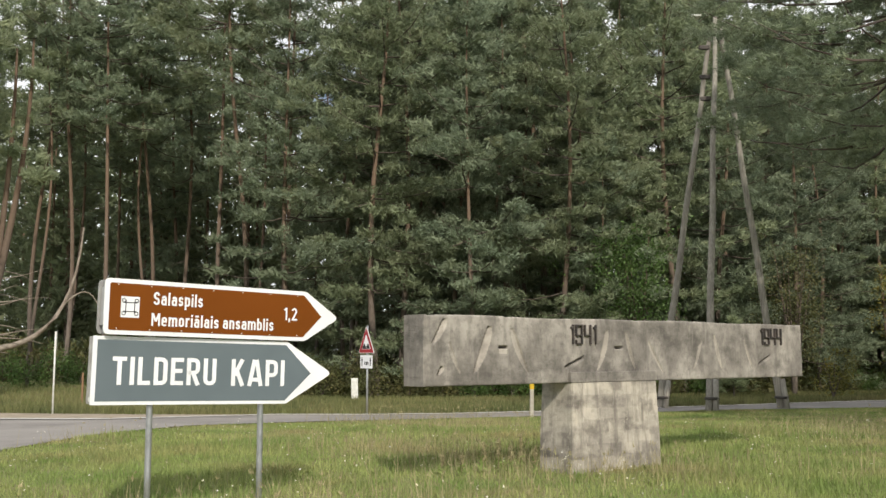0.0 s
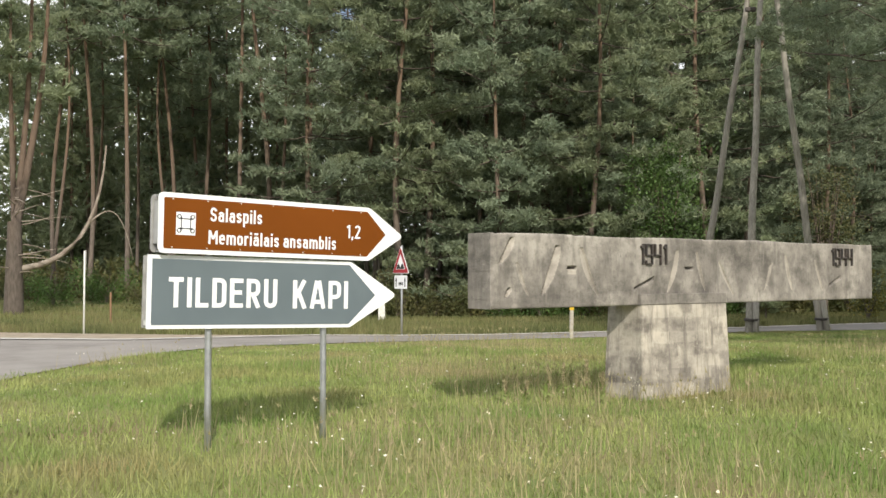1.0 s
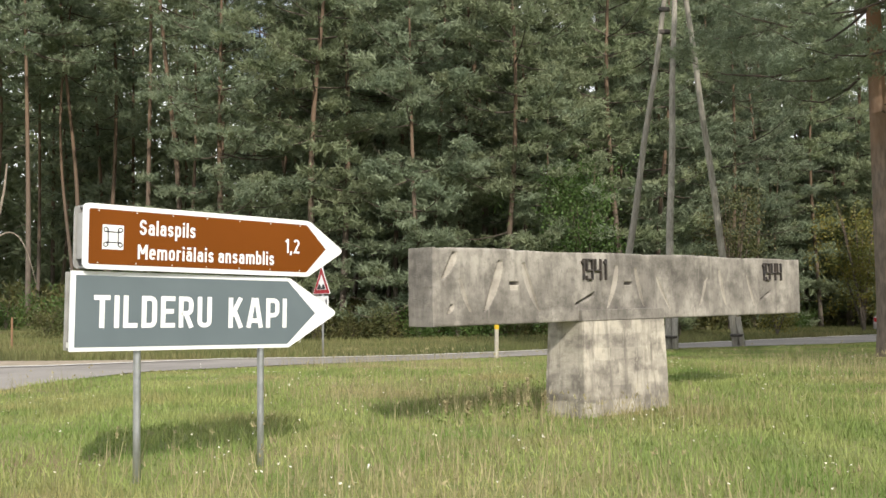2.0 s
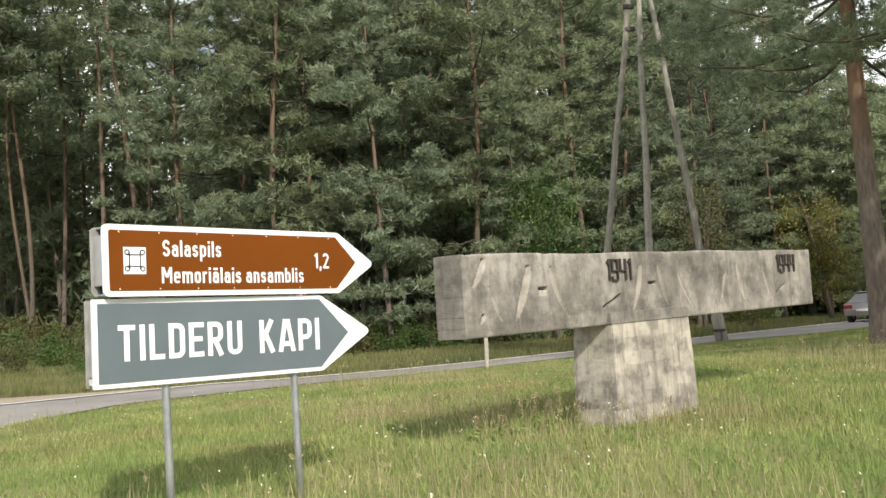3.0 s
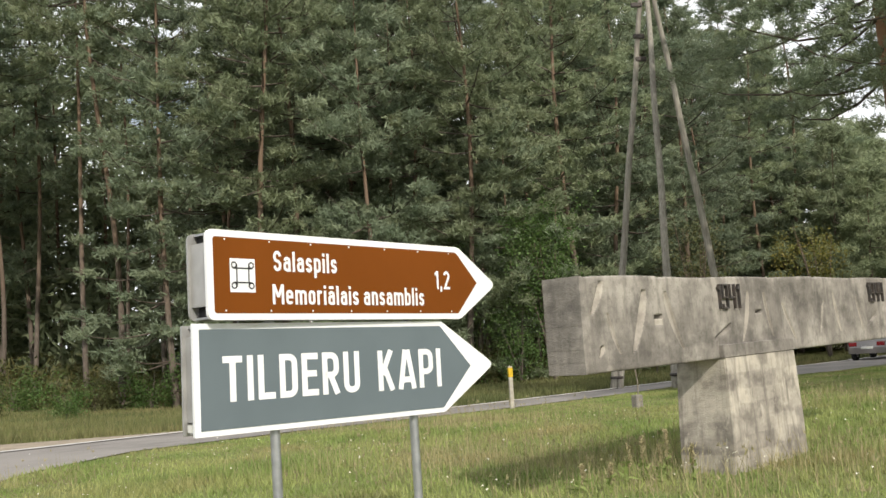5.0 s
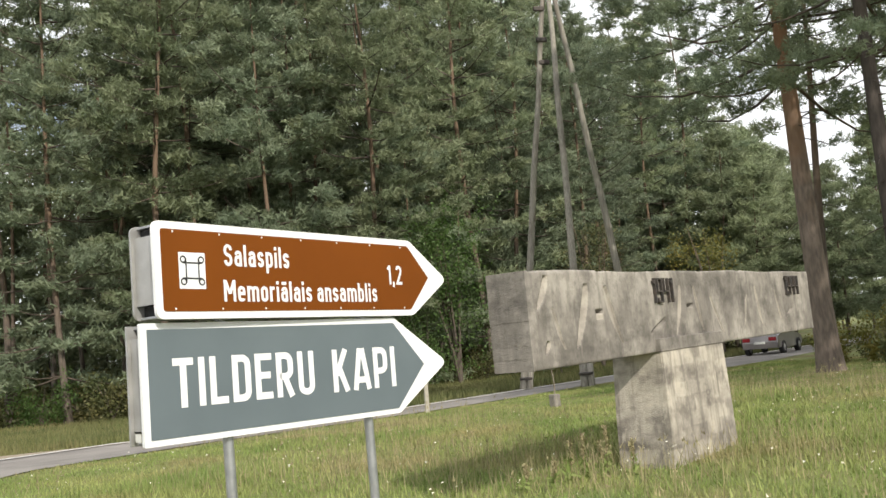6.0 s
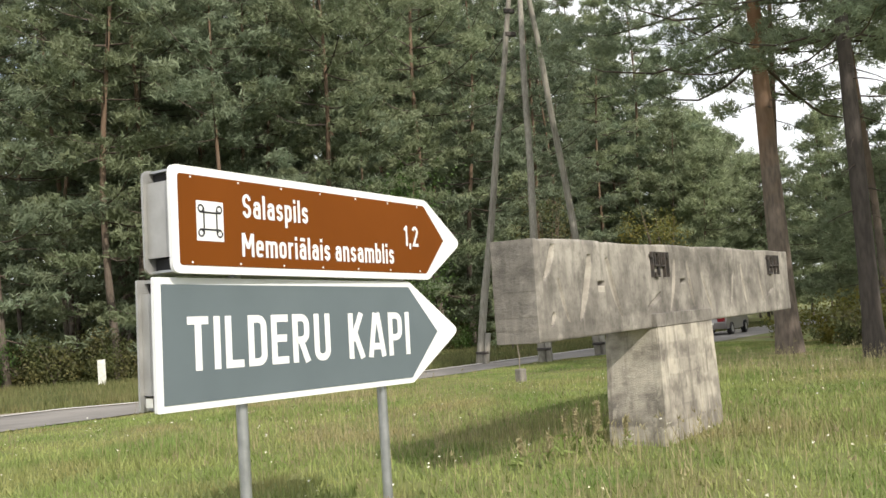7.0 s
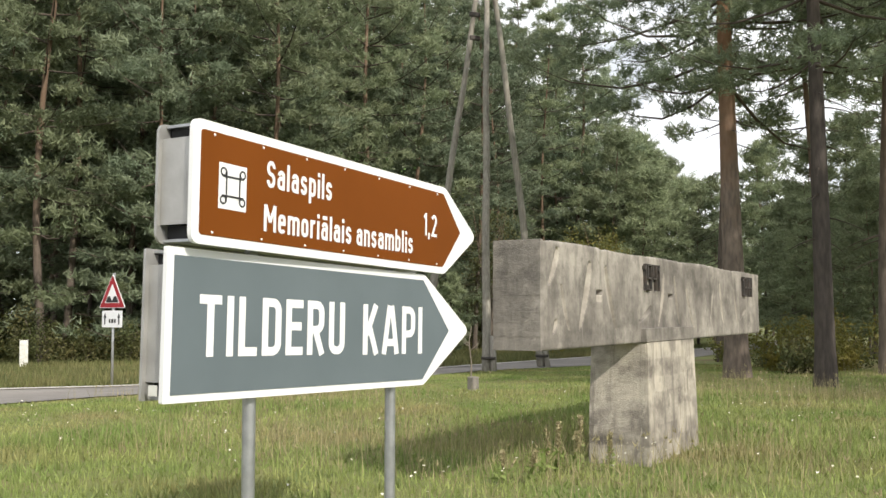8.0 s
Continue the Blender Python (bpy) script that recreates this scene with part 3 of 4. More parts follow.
# ---- the direction sign ----
def build_direction_sign():
    rt = root("direction_sign", pose(-3.86, 9.85, -0.1, 0, 0, 37.23), "brown and slate-grey arrow-shaped road signs on two steel posts", "road sign")
    base = 1.112
    sh = lambda u, v: (u + 0.02 * (v - 0.6), base + v - 0.025 * u)

    brown_turn = Matrix.Translation((2.232, 0.052, 0)) @ Matrix.Rotation(radians(1.1), 4, "Z") @ Matrix.Translation((-2.2, 0, 0))
    grey_turn = Matrix.Translation((0.006, 0, 0))

    def board(turn, outline, inner, radii, in_radii, yf, depth, face_mat, label, face_label, lo, hi, left):
        plate = part("board", prism(rounded(outline, radii), yf, yf + 0.022, sh), M_WHITE, rt, label)
        part("face", prism(rounded(inner, in_radii), yf - 0.003, yf + 0.004, sh), face_mat, plate, face_label)
        plate.matrix_basis = turn
        mid = (lo + hi) / 2
        shrink = [(u + (0.006 if u < 1 else -0.03 if u > 2.4 else 0), v + (0.006 if v < mid else -0.006)) for u, v in outline]
        part("back_board", prism(rounded(shrink, radii), yf + depth - 0.014, yf + depth, sh), M_ALU, rt, "bare aluminium back board").matrix_basis = turn
        bm = prism([(left + 0.028, lo + 0.085), (left + 0.034, lo + 0.085), (left + 0.034, hi - 0.075), (left + 0.028, hi - 0.075)], yf + 0.0225, yf + depth - 0.0145, sh)
        part("side_plate", bm, M_ALU, rt, "grey aluminium side plate").matrix_basis = turn
        for v0 in (lo + 0.012, hi - 0.024):
            p = prism([(left + 0.05, v0), (2.05, v0), (2.05, v0 + 0.012), (left + 0.05, v0 + 0.012)], yf + 0.0225, yf + depth - 0.0145, sh)
            part("rail", p, M_STEEL, rt).matrix_basis = turn
        # added near-black plates: the shade of the open slots as a colour
        for v0, v1 in ((lo + 0.026, lo + 0.083), (hi - 0.073, hi - 0.026)):
            part("inner_web", prism([(left + 0.075, v0), (left + 0.08, v0), (left + 0.08, v1), (left + 0.075, v1)], yf + 0.0225, yf + depth - 0.0145, sh), M_DARK, rt, "near-black plate standing in for the shade in the gap").matrix_basis = turn
        return plate

    grey = board(grey_turn, [(0, 0), (2.045, 0), (2.602, 0.325), (2.045, 0.654), (0, 0.652)],
                 [(0.04, 0.034), (2.03, 0.034), (2.335, 0.322), (2.03, 0.618), (0.04, 0.618)], [0.008, 0.02, 0.07, 0.02, 0.008], [0, 0, 0, 0, 0],
                 0.0, 0.145, M_GREY, "white-bordered slate-grey arrow board", "slate-grey reflective face", 0, 0.652, 0.0)
    brown = board(brown_turn, [(0.038, 0.667), (2.21, 0.667), (2.632, 0.928), (2.215, 1.202), (0.034, 1.202)],
                  [(0.082, 0.708), (2.185, 0.708), (2.408, 0.938), (2.188, 1.16), (0.08, 1.16)], [0.05, 0.03, 0.07, 0.03, 0.05], [0.02, 0.015, 0, 0.015, 0.02],
                  -0.075, 0.22, M_BROWN, "white-bordered brown arrow board", "brown reflective face", 0.667, 1.202, 0.034)
    lettering("TILDERU", 0.19, 1.245, 0.19, 0.459, -0.0045, M_WHITE, grey, sh, 0.15, "white capital letter")
    lettering("KAPI", 1.41, 2.018, 0.185, 0.457, -0.0045, M_WHITE, grey, sh, 0.15, "white capital letter")
    yb = -0.0795
    lettering("Salaspils", 0.51, 1.022, 0.967, 1.094, yb, M_WHITE, brown, sh, 0.15)
    lettering("Memori\u0101lais ansamblis", 0.497, 1.826, 0.762, 0.886, yb, M_WHITE, brown, sh, 0.15)
    lettering("1,2", 1.948, 2.105, 0.883, 1.016, yb, M_WHITE, brown, sh, 0.14, "white figure")
    part("pictogram_panel", prism([(0.192, 0.832), (0.372, 0.832), (0.372, 1.034), (0.192, 1.034)], yb, -0.075, sh), M_WHITE, brown, "white square panel")
    cx, cz, h, r = 0.282, 0.933, 0.043, 0.021
    bm = bmesh.new()
    for sx in (-1, 1):
        for sz in (-1, 1):
            ring = [(cx + sx * (h + r * 0.9) + r * math.cos(a), cz + sz * (h + r * 0.9) + r * math.sin(a)) for a in [k * math.pi / 8 for k in range(16)]]
            inn = [(cx + sx * (h + r * 0.9) + (r - 0.0085) * math.cos(a), cz + sz * (h + r * 0.9) + (r - 0.0085) * math.sin(a)) for a in [k * math.pi / 8 for k in range(16)]]
            vo = [bm.verts.new((sh(u, v)[0], yb - 0.0015, sh(u, v)[1])) for u, v in ring]
            vi = [bm.verts.new((sh(u, v)[0], yb - 0.0015, sh(u, v)[1])) for u, v in inn]
            for k in range(16):
                bm.faces.new((vo[k], vo[(k + 1) % 16], vi[(k + 1) % 16], vi[k]))
    for (u0, v0), (u1, v1) in (((-h, -h - r), (-h, h + r)), ((h, -h - r), (h, h + r)), ((-h - r, -h), (h + r, -h)), ((-h - r, h), (h + r, h))):
        w = 0.0045
        q = [(cx + u0 - w, cz + v0 - w), (cx + u1 + w, cz + v0 - w), (cx + u1 + w, cz + v1 + w), (cx + u0 - w, cz + v1 + w)]
        bm.faces.new([bm.verts.new((sh(u, v)[0], yb - 0.0018 - 0.0003 * (u0 == u1), sh(u, v)[1])) for u, v in q])
    part("pictogram", bm, M_BLACK, brown, "black looped-square outline")
    for v in (0.722, 1.147):
        for k in range(7):
            u = 0.16 + 0.325 * k
            bm = bmesh.new()
            u1, v1 = sh(u, v)
            bmesh.ops.create_cone(bm, segments=10, radius1=0.0065, radius2=0.0045, depth=0.004, cap_ends=True, matrix=pose(u1, -0.0795, v1, 90))
            part("rivet", bm, M_WHITE, brown)
    for u in (0.588, 1.776):
        tube_part("post", [(u, 0.062, z) for z in (-0.25, 0.4, 1.0, 1.8, 2.2)], 0.031, M_STEEL, rt, 16, "galvanised steel post")
        for v in (0.14, 0.52, 0.76, 1.1):
            part("clamp", box((u - 0.05, 0.0222, base + v - 0.025 * u), (u + 0.05, 0.105, base + v + 0.04 - 0.025 * u), 0.004), M_STEEL, rt)
    part("maker_sticker", prism([(0.012, 0.03), (0.0145, 0.03), (0.0145, 0.075), (0.012, 0.075)], 0.04, 0.09, sh), M_POSTWHITE, rt, "small worn sticker")


build_direction_sign()


# ---- the warning sign, marker posts and poles across the road ----
def build_warning_sign():
    x, y = -2.9, 28.9
    z = float(ground_z(x, y))
    rt = root("warning_sign", pose(x, y, z, 0, 0, -55), "red-bordered triangular uneven-road sign with plate on a post", "road sign")
    tube_part("post", [(0, 0.03, -0.3), (0, 0.03, 1.0), (0, 0.03, 2.3 - z)], 0.03, M_STEEL, rt, 12)
    c = 1.50 - z + 0.26
    tri = lambda s: [(-0.45 * s, c - 0.26 * s), (0.45 * s, c - 0.26 * s), (0, c + 0.52 * s)]
    plate = part("triangle_plate", prism(rounded(tri(1.0), [0.06] * 3), -0.01, 0.004), M_WHITE, rt)
    part("red_border", prism(rounded(tri(0.95), [0.05] * 3), -0.013, -0.006), M_RED, plate, "red reflective border")
    part("white_field", prism(rounded(tri(0.56), [0.02] * 3), -0.016, -0.008), M_WHITE, plate, "white field")
    hump = [(-0.21, c - 0.135), (0.21, c - 0.135)] + [(0.21 - 0.42 * k / 16, c - 0.105 + 0.12 * abs(math.sin(2 * math.pi * k / 16))) for k in range(17)]
    part("hump_symbol", prism(hump, -0.019, -0.012), M_BLACK, plate, "black double-hump symbol")
    p0 = c - 0.30 - 0.40
    lower = part("distance_plate", prism(rounded([(-0.34, p0), (0.34, p0), (0.34, p0 + 0.38), (-0.34, p0 + 0.38)], [0.03] * 4), -0.01, 0.004), M_WHITE, rt, "white plate with two upward arrows")
    for s in (-0.24, 0.24):
        part("arrow", prism([(s - 0.02, p0 + 0.06), (s + 0.02, p0 + 0.06), (s + 0.02, p0 + 0.22), (s + 0.05, p0 + 0.22), (s, p0 + 0.33), (s - 0.05, p0 + 0.22), (s - 0.02, p0 + 0.22)], -0.013, -0.008), M_BLACK, lower)
    for a, b in ((-0.1, -0.05), (-0.02, 0.05), (0.08, 0.13)):
        part("text_bar", prism([(a, p0 + 0.1), (b, p0 + 0.1), (b, p0 + 0.19), (a, p0 + 0.19)], -0.013, -0.008), M_BLACK, lower)


build_warning_sign()


def marker_post(x, y, height, width, mat, cap, turn, label, lean=0.0):
    z = float(ground_z(x, y))
    rt = root("marker_post", pose(x, y, z, 0, lean, turn), label, "marker post", "roadside marker posts")
    part("post", box((-width / 2, -0.03, -0.3), (width / 2, 0.03, height), 0.012), mat, rt)
    if cap:
        part("reflector", box((-width / 2 - 0.004, -0.034, height - 0.27), (width / 2 + 0.004, 0.034, height - 0.04), 0.008), cap, rt)
    return rt


marker_post(1.72, 26.9, 1.02, 0.10, M_POSTDULL, M_YELLOW, 15, "slim whitish roadside post with a yellow reflective top", 0.8)
marker_post(-5.05, 47.6, 1.05, 0.32, M_POSTWHITE, None, 10, "white board marker post in the verge grass", -1)
marker_post(-14.6, 38.0, 1.15, 0.07, M_ORANGE, None, 0, "thin orange wooden stake at the forest edge")
edge_on = root("edge_on_sign", pose(-12.0, 28.9, -0.1, 0, 1.5, 111), "thin grey post with a small sign seen edge-on", "road sign")
tube_part("post", [(0, 0, -0.3), (0, 0, 1.2), (0, 0, 2.25)], 0.026, M_POSTWHITE, edge_on, 10)
part("plate", prism(rounded([(-0.3, 1.7), (0.3, 1.7), (0.3, 2.25), (-0.3, 2.25)], [0.04] * 4), -0.045, -0.034), M_ALU, edge_on)


def build_pole_tripod():
    apex = Vector((9.2, 34.6, 13.6))
    rt = root("pole_tripod", pose(8.45, 34.6, float(ground_z(8.45, 34.6))), "tall tripod of weathered wooden utility poles by the road", "utility pole")
    o = rt.matrix_world.translation
    for k, (x, y) in enumerate(((7.69, 31.5), (10.8, 33.8), (6.7, 34.4))):
        z = float(ground_z(x, y))
        foot = Vector((x, y, z - 0.4)) - o
        head = apex - o + Vector(((0, 0, 0.0), (0.17, 0.02, -0.35), (-0.15, 0.10, -0.5))[k])
        n = 16
        pts = [foot.lerp(head, i / (n - 1)) + Vector((0.025 * math.sin(i * 1.1 + k), 0.025 * math.cos(i * 0.9 + k), 0)) * (0 < i < n - 1) for i in range(n)]
        pole = tube_part("pole", [tuple(p) for p in pts], [0.135 - 0.055 * i / (n - 1) for i in range(n)], M_POLE, rt, 12)
        at = foot.lerp(head, 0.055)
        tube_part("stub", [tuple(foot + Vector((0.17, -0.18, 0))), tuple(foot.lerp(head, 0.10) + Vector((0.15, -0.16, 0)))], [0.10, 0.09], M_POLE, pole, 10, "short stub bound to the pole foot")
        tube_part("band", [tuple(at + Vector((0.06, -0.07, -0.03))), tuple(at + Vector((0.06, -0.07, 0.05)))], [0.23, 0.23], M_IRON, pole, 14, "dark iron binding")
    part("cap", box((-0.2, -0.2, apex.z - o.z - 0.02), (0.2, 0.2, apex.z - o.z + 0.06), 0.03), M_POSTWHITE, rt)
    for k, dz in enumerate((-1.2, -2.3, -3.1)):
        part("insulator_bracket", box((0.12, -0.06, apex.z - o.z + dz), (0.5, 0.06, apex.z - o.z + dz + 0.16), 0.03), M_IRON, rt)


build_pole_tripod()


# ---- trees ----
def tuft_arrays(centres, lean, rng, count, length, width, lift=0.35):
    """Sprays of thin pointed blades round each centre."""
    n = len(centres)
    d = rng.normal(0, 0.75, (n, count, 3)) + lean[:, None, :] * 0.7
    d[..., 2] += lift
    d /= np.linalg.norm(d, axis=2, keepdims=True) + 1e-9
    side = np.cross(d, rng.normal(0, 1, (n, count, 3)))
    side /= np.linalg.norm(side, axis=2, keepdims=True) + 1e-9
    ln = length * rng.uniform(0.6, 1.25, (n, count, 1))
    c = centres[:, None, :] + rng.normal(0, length * 0.25, (n, count, 3))
    w = width * rng.uniform(0.7, 1.3, (n, count, 1))
    a, b, t = c - side * w - d * ln * 0.25, c + side * w - d * ln * 0.25, c + d * ln
    v = np.stack([a, b, t], 2).reshape(-1, 3)
    return v, np.arange(len(v)).reshape(-1, 3)


def pine_parts(rng, height, crown_base, radius, tufts, trunk_r, per_tuft=9, length=0.34, width=0.035, fork=None, dead=5, branches=60, bend=0.25, puff=0.36):
    """Arrays of one Scots pine: trunk, limbs and needles. The crown is made of flat uneven pads on rising and drooping limbs."""
    n = 18
    zs = np.linspace(-0.3, height, n)
    ph = rng.uniform(0, 6.28, 2)
    path = np.stack([bend * np.sin(zs * 0.23 + ph[0]) - bend * math.sin(ph[0]), bend * np.sin(zs * 0.19 + ph[1]) - bend * math.sin(ph[1]), zs], 1)
    rad = 0.82 * trunk_r * (1 - 0.86 * np.clip(zs / height, 0, 1)) * (1 + 0.35 * np.exp(-np.clip(zs, 0, None) / 0.35))
    trunk = [tube_arrays(path, rad, 10)]
    if fork:
        fz, fx, fy = fork
        keep = zs > fz - 0.5
        twin = path[keep] + np.array([fx, fy, 0]) * np.clip((zs[keep] - fz - 0.6) / 2.2, 0, 1)[:, None]
        trunk.append(tube_arrays(twin, rad[keep] * 0.85, 10))
    at = lambda z: np.array([np.interp(z, zs, path[:, 0]), np.interp(z, zs, path[:, 1]), z])
    limbs, cs, ls = [], [], []
    whorl = 4
    wob = rng.uniform(0.1, 0.9, branches // whorl + 1)
    weights = []
    rows = []
    for k in range(branches):
        ring, spoke = divmod(k, whorl)
        q = (ring * whorl + whorl * wob[ring]) / branches
        z = crown_base + (height - crown_base) * q ** 0.9 * 0.98 + rng.normal(0, 0.08)
        az = ring * 2.4 + spoke * 6.283 / whorl + rng.uniform(-0.45, 0.45)
        full = math.sin(math.pi * min(1, 0.22 + 0.80 * q) ** 0.9) ** 0.7
        ln = radius * max(0.14, full) * rng.uniform(0.55, 1.2)
        slope = -0.18 + 0.75 * q + rng.uniform(-0.15, 0.2)
        o = np.array([math.cos(az), math.sin(az), 0])
        s = np.linspace(0, 1, 5)[:, None]
        sag = rng.uniform(0.05, 0.3)
        pts = at(z) + o * ln * s + np.array([0, 0, 1]) * ln * (slope * s - sag * np.sin(s * np.pi) * 0.4 + 0.12 * s ** 3)
        r0 = min(0.055, 0.008 + 0.011 * ln)
        limbs.append(tube_arrays(pts, np.linspace(r0, 0.008, 5), 3))
        rows.append((pts, o, ln))
        weights.append(max(0.2, ln) ** 1.5)
    weights = np.array(weights) / sum(weights)
    for (pts, o, ln), w in zip(rows, weights):
        groups = max(2, int(round(tufts * w / 12)))
        m = groups * 12
        gs = rng.uniform(0.02, 1.1, groups) ** 0.8
        goff = rng.normal(0, 0.27 * ln, groups) * (1.1 - 0.45 * gs)
        glift = rng.normal(0.05, 0.09, groups)
        pick = np.repeat(np.arange(groups), 12)
        s = gs[pick]
        p = np.stack([np.interp(s, np.linspace(0, 1, 5), pts[:, i]) for i in range(3)], 1)
        side = np.array([-o[1], o[0], 0])
        p = p + side * goff[pick][:, None] + rng.normal(0, 1, (m, 3)) * np.array([puff, puff, puff * 0.34])
        p[:, 2] += glift[pick]
        cs.append(p)
        ls.append(np.tile(o, (m, 1)))
    for k in range(dead):
        z = crown_base * rng.uniform(0.35, 1.0)
        az = rng.uniform(0, 6.28)
        o = np.array([math.cos(az), math.sin(az), 0])
        ln = rng.uniform(0.3, 1.1)
        s = np.linspace(0, 1, 4)[:, None]
        limbs.append(tube_arrays(at(z) + o * ln * s + np.array([0, 0, 1]) * ln * (-0.15 * s - 0.2 * s ** 2), np.linspace(0.022, 0.006, 4), 3))
    needles = tuft_arrays(np.concatenate(cs), np.concatenate(ls), rng, per_tuft, length, width)
    return joined(trunk), limbs, needles


def pine(m, parts, needle_mat, label, group, own_limbs=False, bark=None):
    bark = bark or M_BARK
    rt = root("pine_tree", m, label, "pine tree", group)
    if own_limbs:
        under(new("trunk", tri_mesh("trunk", *parts[0], bark, True)), rt)
        for v, f in parts[1]:
            under(new("limb", tri_mesh("limb", v, f, M_LIMB, True)), rt)
    else:
        me = tri_mesh("trunk", *joined([parts[0], *parts[1]]), M_BARK, True)
        me.materials.append(M_LIMB)
        me.polygons.foreach_set("material_index", (np.arange(len(me.polygons)) >= len(parts[0][1])).astype(np.int32))
        under(new("trunk", me), rt)
    under(new("crown", tri_mesh("crown", *parts[2], needle_mat)), rt)
    return rt


def spot(x, y, turn=0.0, size=1.0, sink=0.0):
    return pose(x, y, float(ground_z(x, y)) - sink, 0, 0, turn) @ Matrix.Diagonal((size, size, size, 1))


def plant_forest():
    rng = np.random.default_rng(11)
    kinds = {"edge": [], "mid": [], "tall": [], "back": []}
    spec = {"edge": [(23, 1.4, 4.4, 2900, 0.20), (25, 2.4, 4.6, 3000, 0.22), (20, 0.9, 4.0, 2500, 0.17), (24, 3.4, 4.5, 2900, 0.21), (15, 0.6, 3.4, 1800, 0.14)],
            "mid": [(26, 5.0, 4.2, 1500, 0.20), (27, 7.0, 4.3, 1500, 0.21), (25, 4.0, 4.0, 1500, 0.19)],
            "back": [(29, 6.0, 4.4, 1000, 0.20), (28, 4.5, 4.3, 1000, 0.19), (30, 8.0, 4.3, 900, 0.20)],
            "tall": [(27, 12.5, 3.4, 1200, 0.17), (28, 14.5, 3.4, 1200, 0.18), (26, 10.5, 3.4, 1200, 0.16), (27, 16.0, 3.2, 1100, 0.15)]}
    label = {"edge": "bushy green pine with low drooping limbs at the forest edge", "mid": "tall green pine with grey-brown trunk in the forest",
             "back": "tall dark green pine deeper in the forest", "tall": "slender tall pine with bare trunk and high crown"}

    def put(kind, x, y):
        size, turn = rng.uniform(0.95, 1.2) * (1.08 if kind == "tall" else 1.0), rng.uniform(0, 360)
        have = kinds[kind]
        if len(have) < len(spec[kind]):
            h, cb, r, t, tr = spec[kind][len(have)]
            got = pine(spot(x, y, turn, size), pine_parts(rng, h, cb, r, t, tr, *((7, 0.5, 0.055) if kind == "back" else (9, 0.31, 0.035)), branches=int(16 + (h - cb) * (1.3 if kind == "back" else 2.4)), puff=0.38 if kind == "back" else 0.30, bend=0.4), M_NEEDLE if len(have) % 2 else M_NEEDLE_B, label[kind], "forest pines")
            have.append(got)
        else:
            copy_thing(have[rng.integers(0, len(have))], spot(x, y, turn, size))

    # distance along the forest edge, and how far behind it
    line = [(-38, 59.0), (-18, 58.5), (-8, 55.0), (-2, 52.5), (4, 53.0), (9, 55.0), (14, 59.0), (20, 63.5), (29, 71.0), (40, 81.0), (50, 90.5)]
    seg = np.cumsum([0] + [math.dist(a, b) for a, b in zip(line, line[1:])])

    def place(s, back, jitter):
        x, y = np.interp(s, seg, [p[0] for p in line]), np.interp(s, seg, [p[1] for p in line])
        x2, y2 = np.interp(s + 0.5, seg, [p[0] for p in line]), np.interp(s + 0.5, seg, [p[1] for p in line])
        nx, ny = -(y2 - y), (x2 - x)
        k = math.hypot(nx, ny) or 1
        return x + nx / k * back + rng.uniform(-jitter, jitter), y + ny / k * back + rng.uniform(-jitter, jitter)

    total = seg[-1]
    for row, (back, gap, jitter) in enumerate(((0, 4.4, 1.2), (5.5, 4.4, 1.6), (11.5, 4.6, 1.9), (18, 5.2, 2.2), (26, 6.4, 2.4))):
        s = rng.uniform(0, gap)
        while s < total:
            x, y = place(s, back, jitter)
            sparse = -42 < x < -11                       # open stand of bare trunks
            if row == 0:
                if not sparse:
                    put("edge" if rng.uniform() < 0.8 else "mid", x, y)
                elif rng.uniform() < 0.55:
                    put("tall", x, y)
            elif row == 1:
                put("tall" if sparse else ("edge" if rng.uniform() < 0.35 else "mid"), x, y)
            elif row == 2:
                put("tall" if sparse or rng.uniform() < 0.5 else "mid", x, y)
            else:
                put("tall" if row == 3 and (sparse or rng.uniform() < 0.4) else "back", x, y)
            s += gap * rng.uniform(0.75, 1.3)


plant_forest()


